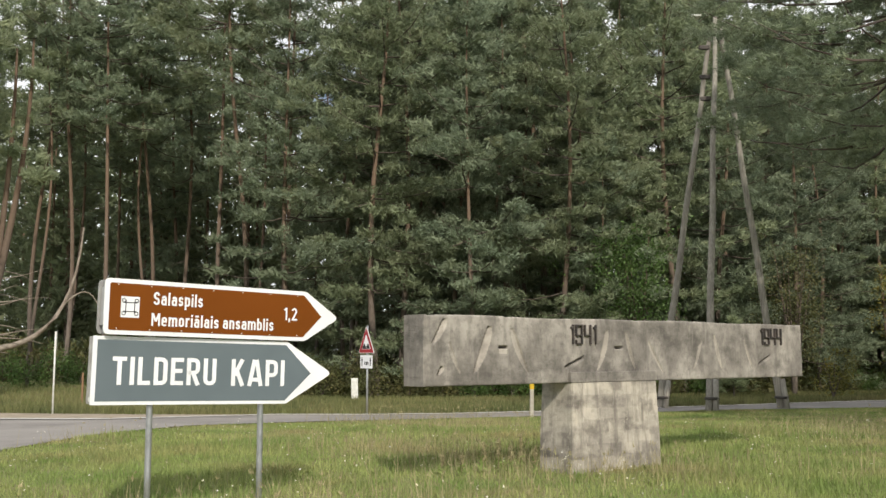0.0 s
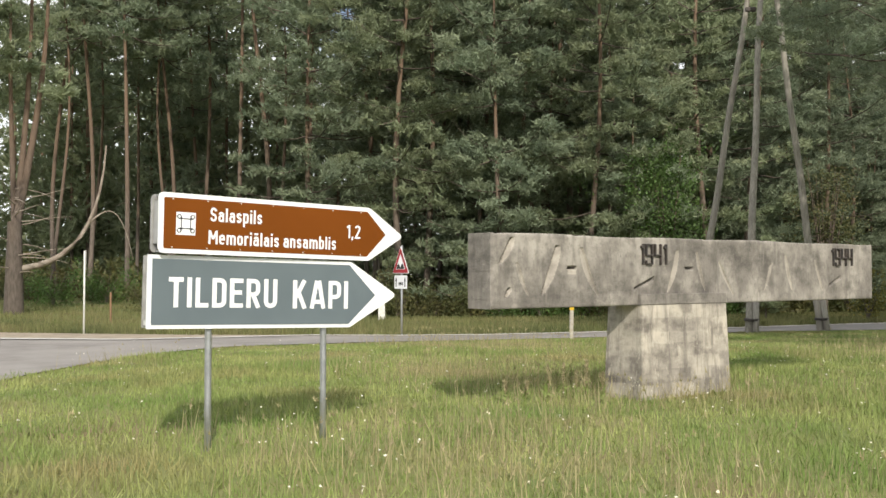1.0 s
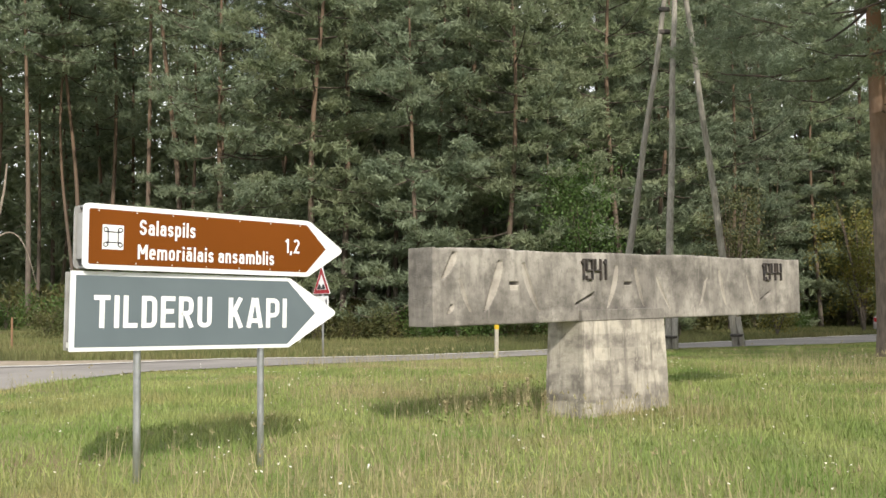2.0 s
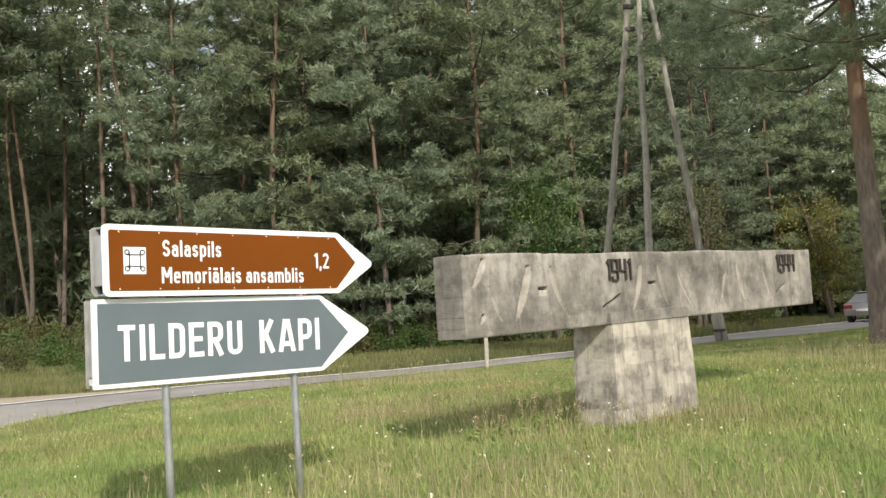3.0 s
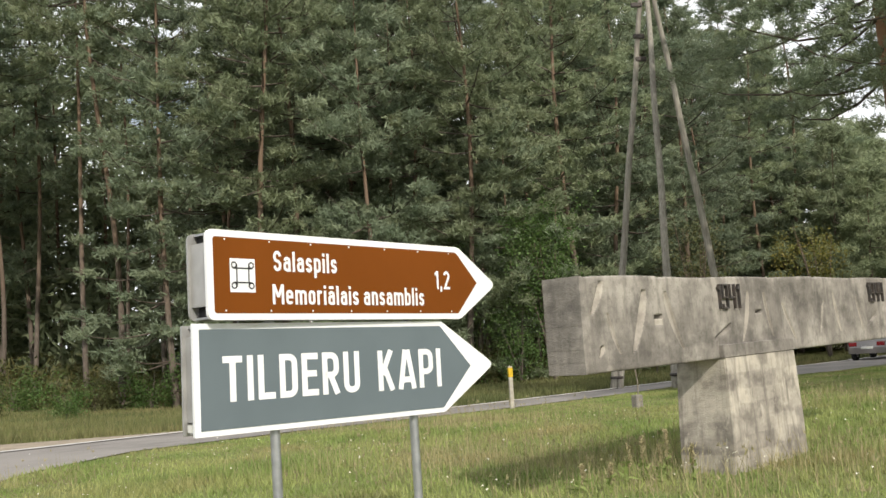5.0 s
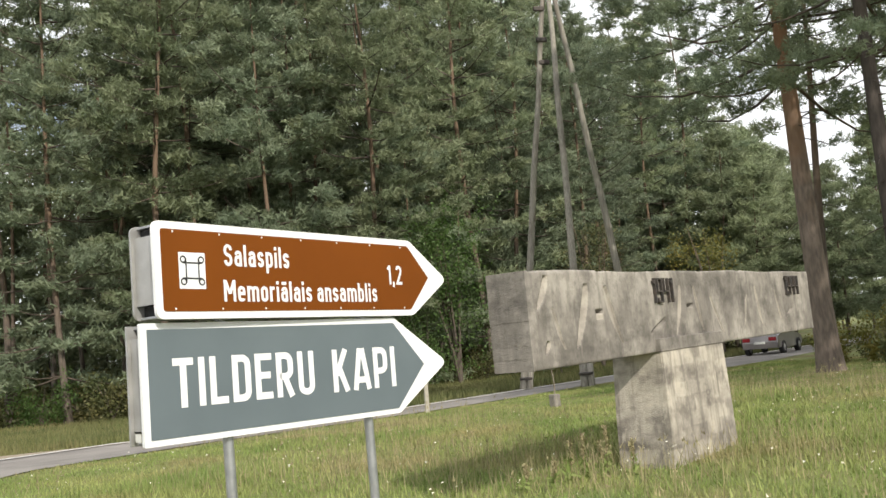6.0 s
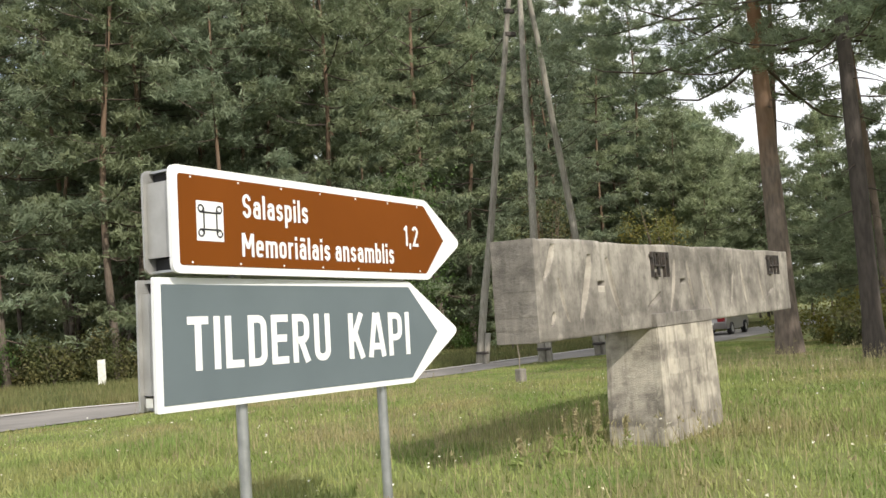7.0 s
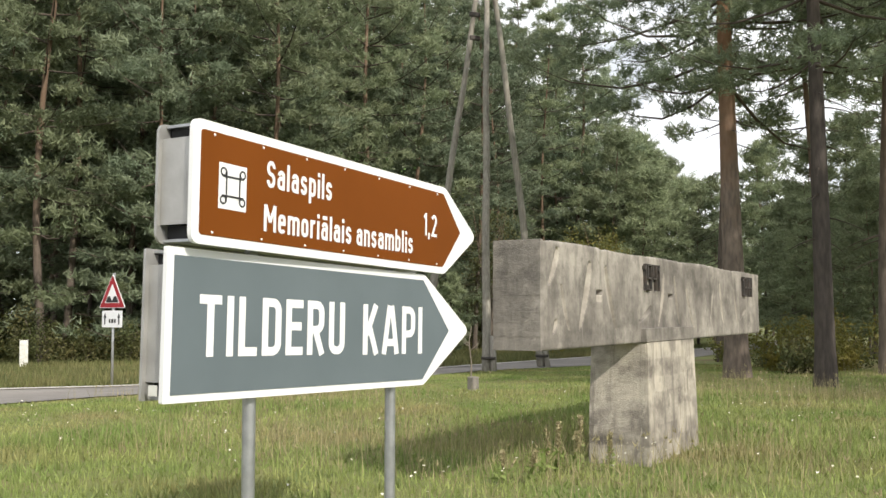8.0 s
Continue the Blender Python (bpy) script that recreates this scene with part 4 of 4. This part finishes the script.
def lone_pines():
    rng = np.random.default_rng(23)
    a = pine_parts(rng, 17, 7.0, 5.4, 7600, 0.36, 13, 0.17, 0.014, puff=0.22, branches=76, dead=6, bend=0.05)
    pine(spot(11.0, 24.4) @ pose(0, 0, 0, 0, -1.6, 0), a, M_NEEDLE_B, "large pine with orange upper bark standing in the meadow", "meadow pines", True, M_BARK_ORANGE)
    b = pine_parts(rng, 18, 6.2, 4.2, 2600, 0.25, 15, 0.16, 0.014, puff=0.22, branches=56, dead=12, bend=0.06)
    pine(spot(10.2, 20.75, 70), b, M_NEEDLE_B, "tall pine beside the meadow, its bark darkened for shade", "meadow pines", True, M_BARK_SHADED)
    c = pine_parts(rng, 18, 8.0, 3.4, 1300, 0.20, 9, 0.24, 0.025, puff=0.26, branches=34, dead=10, bend=0.2)
    d = pine(spot(14.9, 23.6, 140), c, M_NEEDLE, "slender pale-barked pine by the meadow, some copies unseen shade casters", "meadow pines")
    # Most copies stand out of view, added to shade the meadow and the woods.
    for x, y, s in ((19.0, 35.0, 1.1), (17.5, 15.5, 1.0), (12.2, 8.6, 1.0), (14.5, 10.5, 1.05), (18.5, 14.0, 1.2), (22.0, 19.0, 1.3), (25.0, 14.0, 1.3), (27.0, 22.5, 1.3), (31.0, 27.0, 1.35), (33.0, 19.0, 1.3), (37.0, 32.0, 1.4), (42.0, 36.5, 1.4), (36.0, 26.0, 1.35),
                    # the first three: unseen, added on the left to darken the wood there
                    (-20.5, 31.5, 1.3), (-25.0, 33.0, 1.35), (-22.8, 36.5, 1.4), (22.0, 33.0, 1.05), (19.0, 25.5, 1.0), (28.0, 34.0, 1.0), (35.0, 40.0, 1.15), (42.0, 46.0, 1.2)):
        copy_thing(d, spot(x, y, rng.uniform(0, 360), s))
    e = pine(spot(33.0, 45.5, 0, 0.85), pine_parts(rng, 13, 1.0, 3.2, 1300, 0.14, 8, 0.38, 0.04, branches=46), M_NEEDLE, "bushy green pine along the far road", "roadside pines")
    for x, y, s in ((38, 52, 1.0), (30, 38.5, 0.8), (36, 44, 1.0), (45, 59, 1.1), (51, 63, 1.2), (34, 37, 0.9), (41, 46, 1.05), (48, 52, 1.1), (27, 31, 0.75), (56, 66, 1.2), (62, 72, 1.2), (25.5, 34, 0.7),
                    (40, 72, 1.0), (46, 79, 1.05), (53, 86, 1.1), (60, 92, 1.15), (66, 98, 1.2), (72, 104, 1.2), (36, 69, 1.0), (57, 80, 1.0), (66, 84, 1.1), (30, 26, 0.9), (38, 30, 1.0), (46, 40, 1.1), (43, 76, 1.1), (49, 82, 1.1), (37, 66.5, 0.8), (33, 63.5, 0.7), (31, 43, 0.8), (35, 48.5, 0.9), (41, 54.5, 1.0), (28.5, 39.5, 0.75), (43.5, 56.5, 1.0), (26.5, 36.5, 0.6), (48, 60, 1.05),
                    (45, 70.5, 0.8), (52, 77, 0.9), (58, 85, 1.1), (70, 96, 1.5), (77, 101, 1.6), (84, 106, 1.7), (91, 110, 1.7), (74, 92, 1.4), (82, 96, 1.5), (64, 79, 1.2), (72, 84, 1.3), (44.5, 62, 1.5), (47.5, 64, 1.6), (48.5, 57.5, 1.6), (51.5, 58.5, 1.5)):
        copy_thing(e, spot(x, y, rng.uniform(0, 360), s * (1.5 if y > 65 and x < 54 else 0.88)))
    young = pine_parts(rng, 3.6, 0.2, 1.3, 420, 0.05, 12, 0.2, 0.02, branches=30, dead=0, bend=0.05, puff=0.12)
    pine(spot(12.9, 46.5), young, M_NEEDLE, "small pale green young pine beyond the road", "roadside pines")


lone_pines()


def bush(x, y, height, radius, leaves, mat, label, seed, stems=6, leaf=0.055, name="bush", low=0.15):
    """A broadleaved shrub or sapling: several stems and clumps of separate leaves."""
    rng = np.random.default_rng(seed)
    rt = root(name, spot(x, y), label, "bush" if name == "bush" else "tree", "undergrowth")
    st, cs = [], []
    for k in range(stems):
        a = rng.uniform(0, 6.28)
        r = radius * rng.uniform(0.2, 0.8)
        h = height * rng.uniform(0.6, 1.0)
        s = np.linspace(0, 1, 6)[:, None]
        p = np.array([math.cos(a), math.sin(a), 0]) * r * s ** 1.3 + np.array([0, 0, 1]) * h * s
        st.append(tube_arrays(p, np.linspace(0.012 * height, 0.005, 6), 5))
        for j in range(9):
            q = p[0] + (p[-1] - p[0]) * rng.uniform(low, 1.0) + rng.normal(0, 0.30 * radius, 3) * np.array([1, 1, 0.6])
            cs.append(q)
    cs = np.array(cs)
    cs[:, 2] = np.clip(cs[:, 2], 0.1, None)
    n = leaves // len(cs)
    c = (cs[:, None] + rng.normal(0, 0.16 * radius, (len(cs), n, 3))).reshape(-1, 3)
    c[:, 2] = np.clip(c[:, 2], 0.03, None)
    d = rng.normal(0, 1, c.shape)
    d /= np.linalg.norm(d, axis=1)[:, None]
    e = np.cross(d, rng.normal(0, 1, c.shape))
    e /= np.linalg.norm(e, axis=1)[:, None]
    L = leaf * rng.uniform(0.7, 1.4, (len(c), 1))
    v = np.stack([c - d * L, c + e * L * 0.55, c + d * L, c - e * L * 0.55], 1).reshape(-1, 3)
    if name == "sapling":
        for v2, f2 in st:
            under(new("stem", tri_mesh("stem", v2, f2, M_BARK, True)), rt)
    else:
        under(new("stems", tri_mesh("stems", *joined(st), M_BARK, True)), rt)
    under(new("foliage", tri_mesh("foliage", v, np.arange(len(v)).reshape(-1, 4), mat)), rt)
    return rt


bush(9.6, 52.0, 10.0, 3.0, 7000, M_LEAF, "bright green young broadleaved tree among pines", 31, 9, 0.08, "sapling", 0.3)
bush(7.6, 51.0, 4.2, 1.9, 2600, M_LEAF, "bright green leafy bush at the forest edge", 32)
bush(25.4, 53.2, 8.0, 2.4, 5200, M_LEAF_Y, "yellowing broadleaved sapling at the forest edge", 33, 8, 0.075, "sapling", 0.3)
bush(16.8, 44.6, 2.6, 0.9, 1000, M_LEAF_Y, "small yellow-leaved bush by the road", 34, 5)
bush(18.6, 54.5, 9.0, 2.4, 4200, M_SHRUB, "olive-green young tree beside the road", 35, 8, 0.07, "sapling", 0.3)
rb = np.random.default_rng(40)
first_bushes = [bush(-4.5, 50.5, 2.2, 1.6, 3000, M_SHRUB, "dark green undergrowth bush at the forest edge", 41),
                bush(-0.8, 50.2, 1.6, 1.3, 2000, M_SHRUB, "dark green undergrowth bush at the forest edge", 42),
                bush(2.8, 51.0, 1.8, 1.4, 2000, M_LEAF, "fresh green undergrowth bush at the forest edge", 43)]
for bx, by in ((-7.2, 52.0), (-10.5, 53.5), (-13.5, 55), (-17.5, 55.5), (-21.5, 56), (-26, 56), (4.6, 51.5), (11.6, 54.0), (14.0, 57.0), (24.5, 63.0), (28.5, 68.0), (-2.6, 50.8), (0.8, 50.8), (-30, 56.5), (-35, 57), (6.0, 52.5), (-13, 47), (-17, 49), (-22, 50)):
    copy_thing(first_bushes[int(rb.integers(0, 3))], spot(bx, by, rb.uniform(0, 360), rb.uniform(0.7, 1.3)))
thicket = [bush(13.9, 25.2, 0.9, 0.8, 1500, M_SHRUB, "olive and yellow thicket under the pines", 51),
           bush(15.8, 27.2, 1.3, 1.0, 1800, M_LEAF_Y, "yellowing thicket bush under the pines", 52)]
for bx, by in ((17.5, 28.5), (16.6, 24.6), (19.4, 30.5), (21.5, 31.0), (18.9, 27.0), (23.5, 34.5), (26.0, 36.0), (21.0, 27.5), (14.7, 27.0), (15.4, 25.6), (16.4, 26.6), (17.3, 27.4), (14.2, 28.4), (18.2, 29.2), (16.2, 29.4)):
    copy_thing(thicket[int(rb.integers(0, 2))], spot(bx, by, rb.uniform(0, 360), rb.uniform(0.5, 0.9)))


def bare_pine():
    """The many-stemmed pine with grey bent limbs at the wood's edge."""
    rng = np.random.default_rng(61)
    rt = root("bent_pine", spot(-20.0, 41.5), "old pine with bare bent grey limbs and orange stems", "pine tree", "forest pines")
    s = np.linspace(0, 1, 12)[:, None]
    z = np.array([0, 0, 1.0])
    right, away = np.array([0.9, 0.4, 0]), np.array([-0.4, 0.9, 0])
    stems = [tube_arrays(np.array([0, 0, -0.3]) + z * 4.2 * s, np.linspace(0.42, 0.28, 12), 10)]
    for dx, top, r in ((0.2, 15.0, 0.17), (0.75, 15.5, 0.19), (-0.5, 13.0, 0.14)):
        p = z * 3.4 + right * (0.3 + dx) * np.sin(s * 1.7) * 1.2 + z * (top - 3.4) * s + away * 0.3 * np.sin(s * 5)
        stems.append(tube_arrays(p, np.linspace(r, 0.05, 12), 8))
    under(new("trunk", tri_mesh("trunk", *joined(stems), M_BARK, True)), rt)
    arms = []
    p = z * 1.9 + right * (3.7 * np.sin(s * 1.45)) + z * (0.5 * s + 4.9 * s ** 2.4)
    arms.append(tube_arrays(p, np.linspace(0.15, 0.04, 12), 8))
    q = p[7] + right * 1.9 * s + z * (0.7 * np.sin(s * 2.6) - 1.9 * s ** 4)
    arms.append(tube_arrays(q, np.linspace(0.05, 0.012, 12), 6))
    for k in range(16):
        a = rng.uniform(-2.6, 0.6)
        o = right * math.cos(a) + away * math.sin(a)
        ln = rng.uniform(1.0, 2.4)
        arms.append(tube_arrays(z * rng.uniform(1.4, 5.5) + o * ln * s + z * (rng.uniform(-0.3, 1.2) * s ** 2 - 0.9 * rng.uniform(0, 1) * s ** 3), np.linspace(0.035, 0.007, 12), 5))
    for v, f in arms:
        under(new("bare_limb", tri_mesh("bare_limb", v, f, M_DEADWOOD, True)), rt, "bare grey bent limb")
    got = pine_parts(rng, 16, 9.0, 3.0, 800, 0.12, branches=28, puff=0.22)
    under(new("crown", tri_mesh("crown", *got[2], M_NEEDLE)), rt)


bare_pine()


def far_wood():
    """The deeper wood behind the rows, seen only through gaps."""
    rng = np.random.default_rng(71)
    n = 190
    pieces, crowns, leans = [], [], []
    for k in range(n):
        u = rng.uniform(0, 1)
        x = -80 + 185 * u
        y = 84 + 40 * rng.uniform(0, 1) + max(0, x - 5) * 0.8
        h = rng.uniform(26, 33)
        z = float(ground_z(x, y))
        pieces.append(tube_arrays(np.array([[x, y, z - 0.2], [x + rng.uniform(-0.4, 0.4), y, z + h]]), [0.2, 0.05], 6))
        m = 330
        cz = rng.beta(1.0, 1.5, m)
        a = rng.uniform(0, 6.28, m)
        rr = 3.4 * np.sqrt(rng.uniform(0, 1, m)) * np.sin(np.pi * (0.3 + 0.68 * cz)) ** 0.6
        crowns.append(np.stack([x + rr * np.cos(a), y + rr * np.sin(a), z + 0.3 + (h + 0.2) * cz], 1))
        leans.append(np.stack([np.cos(a), np.sin(a), 0 * a], 1))
    tagged(new("far_trunks", tri_mesh("far_trunks", *joined(pieces), M_BARK, True)), "many thin pine trunks deep in the wood", "forest", kind="stuff")
    v, f = tuft_arrays(np.concatenate(crowns), np.concatenate(leans), rng, 4, 1.0, 0.18)
    tagged(new("far_foliage", tri_mesh("far_foliage", v, f, M_NEEDLE)), "massed dark green pine foliage deep in the wood", "forest", kind="stuff")


far_wood()


def undergrowth():
    """Low scrub between the forest trunks."""
    rng = np.random.default_rng(75)
    n = 8000
    x = rng.uniform(-42, 45, n)
    front = np.interp(x, [-70, -34, -18, -8, -2, 4, 9, 14, 20, 29, 40, 58], [60, 59, 58.5, 55, 52.5, 53, 55, 59, 63.5, 71, 81, 98])
    y = front - 1.0 + 32 * rng.uniform(0, 1, n) ** 1.3
    top = 0.8 + 2.4 * np.clip((y - front) / 10, 0, 1) * (0.6 + 0.4 * np.sin(x * 0.8) * np.sin(y * 0.5))
    c = np.stack([x, y, ground_z(x, y) + top * rng.uniform(0, 1, n)], 1)
    v, f = tuft_arrays(c, np.zeros((n, 3)), rng, 5, 0.5, 0.07)
    tagged(new("forest_scrub", tri_mesh("forest_scrub", v, f, M_SHRUB)), "low dark green scrub between the pine trunks", "undergrowth", kind="stuff")


undergrowth()


# ---- grass ----
def blades(name, x, y, height, width, mat, label, seed, droop=0.35, lift=None):
    rng = np.random.default_rng(seed)
    n = len(x)
    a = rng.uniform(0, 6.28, n)
    b = rng.uniform(0, 6.28, n)
    h = height * rng.uniform(0.5, 1.3, n)
    w = width * rng.uniform(0.7, 1.3, n)
    z = ground_z(x, y) - 0.01
    lean = h * rng.uniform(0, 1, n) ** 1.5 * droop * 2
    base = np.stack([x, y, z], 1)
    side = np.stack([np.cos(a) * w, np.sin(a) * w, 0 * a], 1)
    tip = base + np.stack([np.cos(b) * lean, np.sin(b) * lean, h], 1)
    v = np.stack([base - side, base + side, tip], 1).reshape(-1, 3)
    return tagged(new(name, tri_mesh(name, v, np.arange(len(v)).reshape(-1, 3), mat)), label, "grass", kind="stuff")


def meadow():
    rng = np.random.default_rng(81)

    def scatter(n, x0, x1, y0, y1, power):
        x = rng.uniform(x0, x1, n)
        y = y0 + (y1 - y0) * rng.uniform(0, 1, n) ** power
        keep = (x > -8.15 + 0.12 * rng.normal(0, 1, n)) & (y < near_y(np.maximum(x, -7.9)) - 0.1 + 0.12 * rng.normal(0, 1, n))
        u = (x + 0.79) * 0.789 + (y - 12.283) * 0.614
        w = -(x + 0.79) * 0.614 + (y - 12.283) * 0.789
        keep &= ~((u > 2.37) & (u < 4.16) & (w > -0.09) & (w < 0.56))
        return x[keep], y[keep]

    x, y = scatter(390000, -9, 17, 3.5, 40, 1.25)
    tall = 0.5 + 0.5 * np.sin(x * 0.9 + 1.3 * np.sin(y * 0.6)) * np.sin(y * 0.8 + 0.7)
    blades("grass", x, y, (0.075 + 0.085 * tall ** 2) * np.clip(1.0 - (y - 17) / 14, 0.45, 1), 0.0045 + 0.00035 * y, M_GRASS, "uncut green and yellowish meadow grass", 82, 0.5)
    x, y = scatter(95000, -9, 14, -9, 3.6, 1.0)
    blades("grass", x, y, 0.12, 0.007, M_GRASS, "uncut green and yellowish meadow grass", 86)
    x, y = scatter(56000, -9, 15, 4, 24, 1.0)
    patch = np.sin(x * 0.7 + 2.1) + np.sin(y * 0.9 + x * 0.4) + 1.4 * np.exp(-((x - 1.5) ** 2 + (y - 13.2) ** 2) / 5) + 0.25 * (x > 2)
    k = patch > rng.uniform(-0.2, 2.2, len(x))
    blades("dry_grass", x[k], y[k], 0.34, 0.0042, M_STALK, "thin dry brown grass stalks in the meadow", 83, 0.3)
    # seed heads
    k &= (rng.uniform(0, 1, len(x)) < 0.09) & (x > -7.4)
    sx, sy = x[k], y[k]
    h = rng.uniform(0.22, 0.42, len(sx))
    c = np.stack([sx, sy, ground_z(sx, sy) + h], 1)
    v, f = tuft_arrays(c, np.tile([0, 0, 1.2], (len(c), 1)), rng, 4, 0.045, 0.007, 1.0)
    tagged(new("seed_heads", tri_mesh("seed_heads", v, f, M_STALK)), "brown grass seed heads in the meadow", "grass", kind="stuff")
    # daisies and yarrow
    x, y = scatter(300, -8, 12, 5, 20, 0.9)
    cl = rng.integers(1, 5, len(x))
    px, py = np.repeat(x, cl) + rng.normal(0, 0.09, cl.sum()), np.repeat(y, cl) + rng.normal(0, 0.09, cl.sum())
    c = np.stack([px, py, ground_z(px, py) + rng.uniform(0.16, 0.34, len(px))], 1)
    m = len(c)
    ang = np.arange(6) / 6 * 2 * np.pi
    ring = np.stack([np.cos(ang), np.sin(ang), 0 * ang], 1) * 0.011
    tilt = rng.normal(0, 0.006, (m, 6, 1)) * np.array([0, 0, 1])
    v = (c[:, None] + ring[None] * rng.uniform(0.6, 1.3, (m, 1, 1)) + tilt).reshape(-1, 3)
    tagged(new("wildflowers", tri_mesh("wildflowers", v, np.arange(len(v)).reshape(-1, 6), M_FLOWER)), "small white meadow flowers in the grass", "flowers", kind="stuff")
    # the verge beyond the road, and the forest floor's edge
    x = rng.uniform(-48, 45, 110000)
    y = far_y(x) + 0.1 + 24 * rng.uniform(0, 1, len(x)) ** 1.5
    blades("verge_grass", x, y, 0.24, 0.018, M_VERGE, "uncut grass on the verge below the trees", 84)


meadow()


def weed(x, y, h, seed):
    """A tall dry flower stalk with a dense brown spike."""
    rng = np.random.default_rng(seed)
    rt = root("dry_weed", spot(x, y), "tall dry brown flower spike beside the monument", "weed", "dry weeds")
    tube_part("stem", [(0, 0, -0.05), (0.01, 0, h * 0.5), (0.015, 0.01, h)], [0.007, 0.006, 0.004], M_STALK, rt, 6)
    z = rng.uniform(0.45, 1.0, 60) * h
    c = np.stack([0.012 + rng.normal(0, 0.010, 60), rng.normal(0, 0.010, 60), z], 1)
    v, f = tuft_arrays(c, np.tile([0, 0, 0.5], (60, 1)), rng, 3, 0.028, 0.008)
    under(new("spike", tri_mesh("spike", v, f, M_STALK)), rt)
    z = rng.uniform(0.05, 0.5, 10) * h
    v, f = tuft_arrays(np.stack([0 * z, 0 * z, z], 1), np.tile([0, 0, 0.2], (10, 1)), rng, 2, 0.1, 0.018)
    under(new("leaves", tri_mesh("leaves", v, f, M_GRASS)), rt)


for k, (x, y, h) in enumerate(((-0.05, 13.6, 0.42), (0.15, 13.75, 0.46), (0.3, 13.65, 0.38), (0.45, 13.85, 0.5), (-0.6, 13.4, 0.28), (-0.35, 13.3, 0.30), (0.62, 13.6, 0.36))):
    weed(x, y, h, 90 + k)


def build_car():
    """A silver saloon seen from behind, far down the road."""
    x, y = 24.2, 46.6
    rt = root("car", pose(x, y, float(ground_z(x, y)) + 0.02, 0, 0, 41), "silver saloon car standing on the road", "car")
    prof = [(-2.2, 0.34), (-2.25, 0.62), (-2.2, 0.93), (-1.6, 1.0), (-0.95, 1.02), (0.9, 0.98), (1.5, 0.92), (2.1, 0.78), (2.22, 0.55), (2.15, 0.32), (0.0, 0.26)]
    bm = bmesh.new()
    rings = []
    for yy, s in ((-0.86, 0.94), (-0.80, 1.0), (0.80, 1.0), (0.86, 0.94)):
        rings.append([bm.verts.new((px * (0.985 if s < 1 else 1), yy, 0.6 + (pz - 0.6) * s)) for px, pz in prof])
    for a, b in zip(rings, rings[1:]):
        for k in range(len(prof)):
            j = (k + 1) % len(prof)
            bm.faces.new((a[k], a[j], b[j], b[k]))
    bm.faces.new(rings[0][::-1])
    bm.faces.new(rings[-1])
    bmesh.ops.recalc_face_normals(bm, faces=bm.faces[:])
    body = part("body", bm, M_CAR, rt)
    bm = bmesh.new()
    low = [bm.verts.new(c) for c in ((-1.75, -0.8, 0.98), (1.05, -0.8, 0.96), (1.05, 0.8, 0.96), (-1.75, 0.8, 0.98))]
    top = [bm.verts.new(c) for c in ((-1.0, -0.6, 1.40), (0.25, -0.6, 1.42), (0.25, 0.6, 1.42), (-1.0, 0.6, 1.40))]
    for k in range(4):
        bm.faces.new((low[k], low[(k + 1) % 4], top[(k + 1) % 4], top[k]))
    bm.faces.new(top)
    bmesh.ops.recalc_face_normals(bm, faces=bm.faces[:])
    part("windows", bm, M_GLASS, rt, "dark car windows")
    part("roof", box((-1.05, -0.62, 1.395), (0.3, 0.62, 1.45), 0.025), M_CAR, rt)
    for sx in (-1.35, 1.35):
        for sy in (-0.82, 0.82):
            bm = bmesh.new()
            bmesh.ops.create_cone(bm, segments=24, radius1=0.32, radius2=0.32, depth=0.2, cap_ends=True, matrix=pose(sx, sy, 0.32, 90))
            w = part("wheel", bm, M_TYRE, rt)
            bm = bmesh.new()
            bmesh.ops.create_cone(bm, segments=16, radius1=0.2, radius2=0.17, depth=0.22, cap_ends=True, matrix=pose(sx, sy, 0.32, 90))
            part("rim", bm, M_ALU, w)
    for sy in (-0.62, 0.62):
        part("tail_lamp", box((-2.27, sy - 0.18, 0.68), (-2.15, sy + 0.18, 0.86), 0.02), M_LAMP, rt, "red tail lamp")
    part("number_plate", box((-2.275, -0.26, 0.55), (-2.24, 0.26, 0.66), 0.005), M_POSTWHITE, rt)


build_car()


def twig_sapling(x, y, h, seed):
    """A thin leafless young tree in the meadow."""
    rng = np.random.default_rng(seed)
    rt = root("bare_sapling", spot(x, y), "thin bare young tree in the meadow grass", "sapling")
    tube_part("stem", [(0, 0, -0.1), (0.03, 0.01, h * 0.4), (-0.02, 0.02, h * 0.75), (0.03, 0, h)], [0.016, 0.013, 0.009, 0.004], M_DEADWOOD, rt, 6)
    for k in range(7):
        z = h * rng.uniform(0.35, 0.9)
        a = rng.uniform(0, 6.28)
        ln = rng.uniform(0.15, 0.4)
        tube_part("twig", [(0, 0, z), (0.5 * ln * math.cos(a), 0.5 * ln * math.sin(a), z + 0.35 * ln), (0.8 * ln * math.cos(a), 0.8 * ln * math.sin(a), z + ln)], [0.006, 0.004, 0.002], M_DEADWOOD, rt, 5)


twig_sapling(3.75, 23.8, 1.25, 101)
stub = root("stone_marker", spot(3.45, 23.0, 20), "small grey concrete marker stub in the grass", "marker stone")
part("stub", box((-0.09, -0.09, -0.2), (0.08, 0.08, 0.27), 0.02), M_CONC, stub)
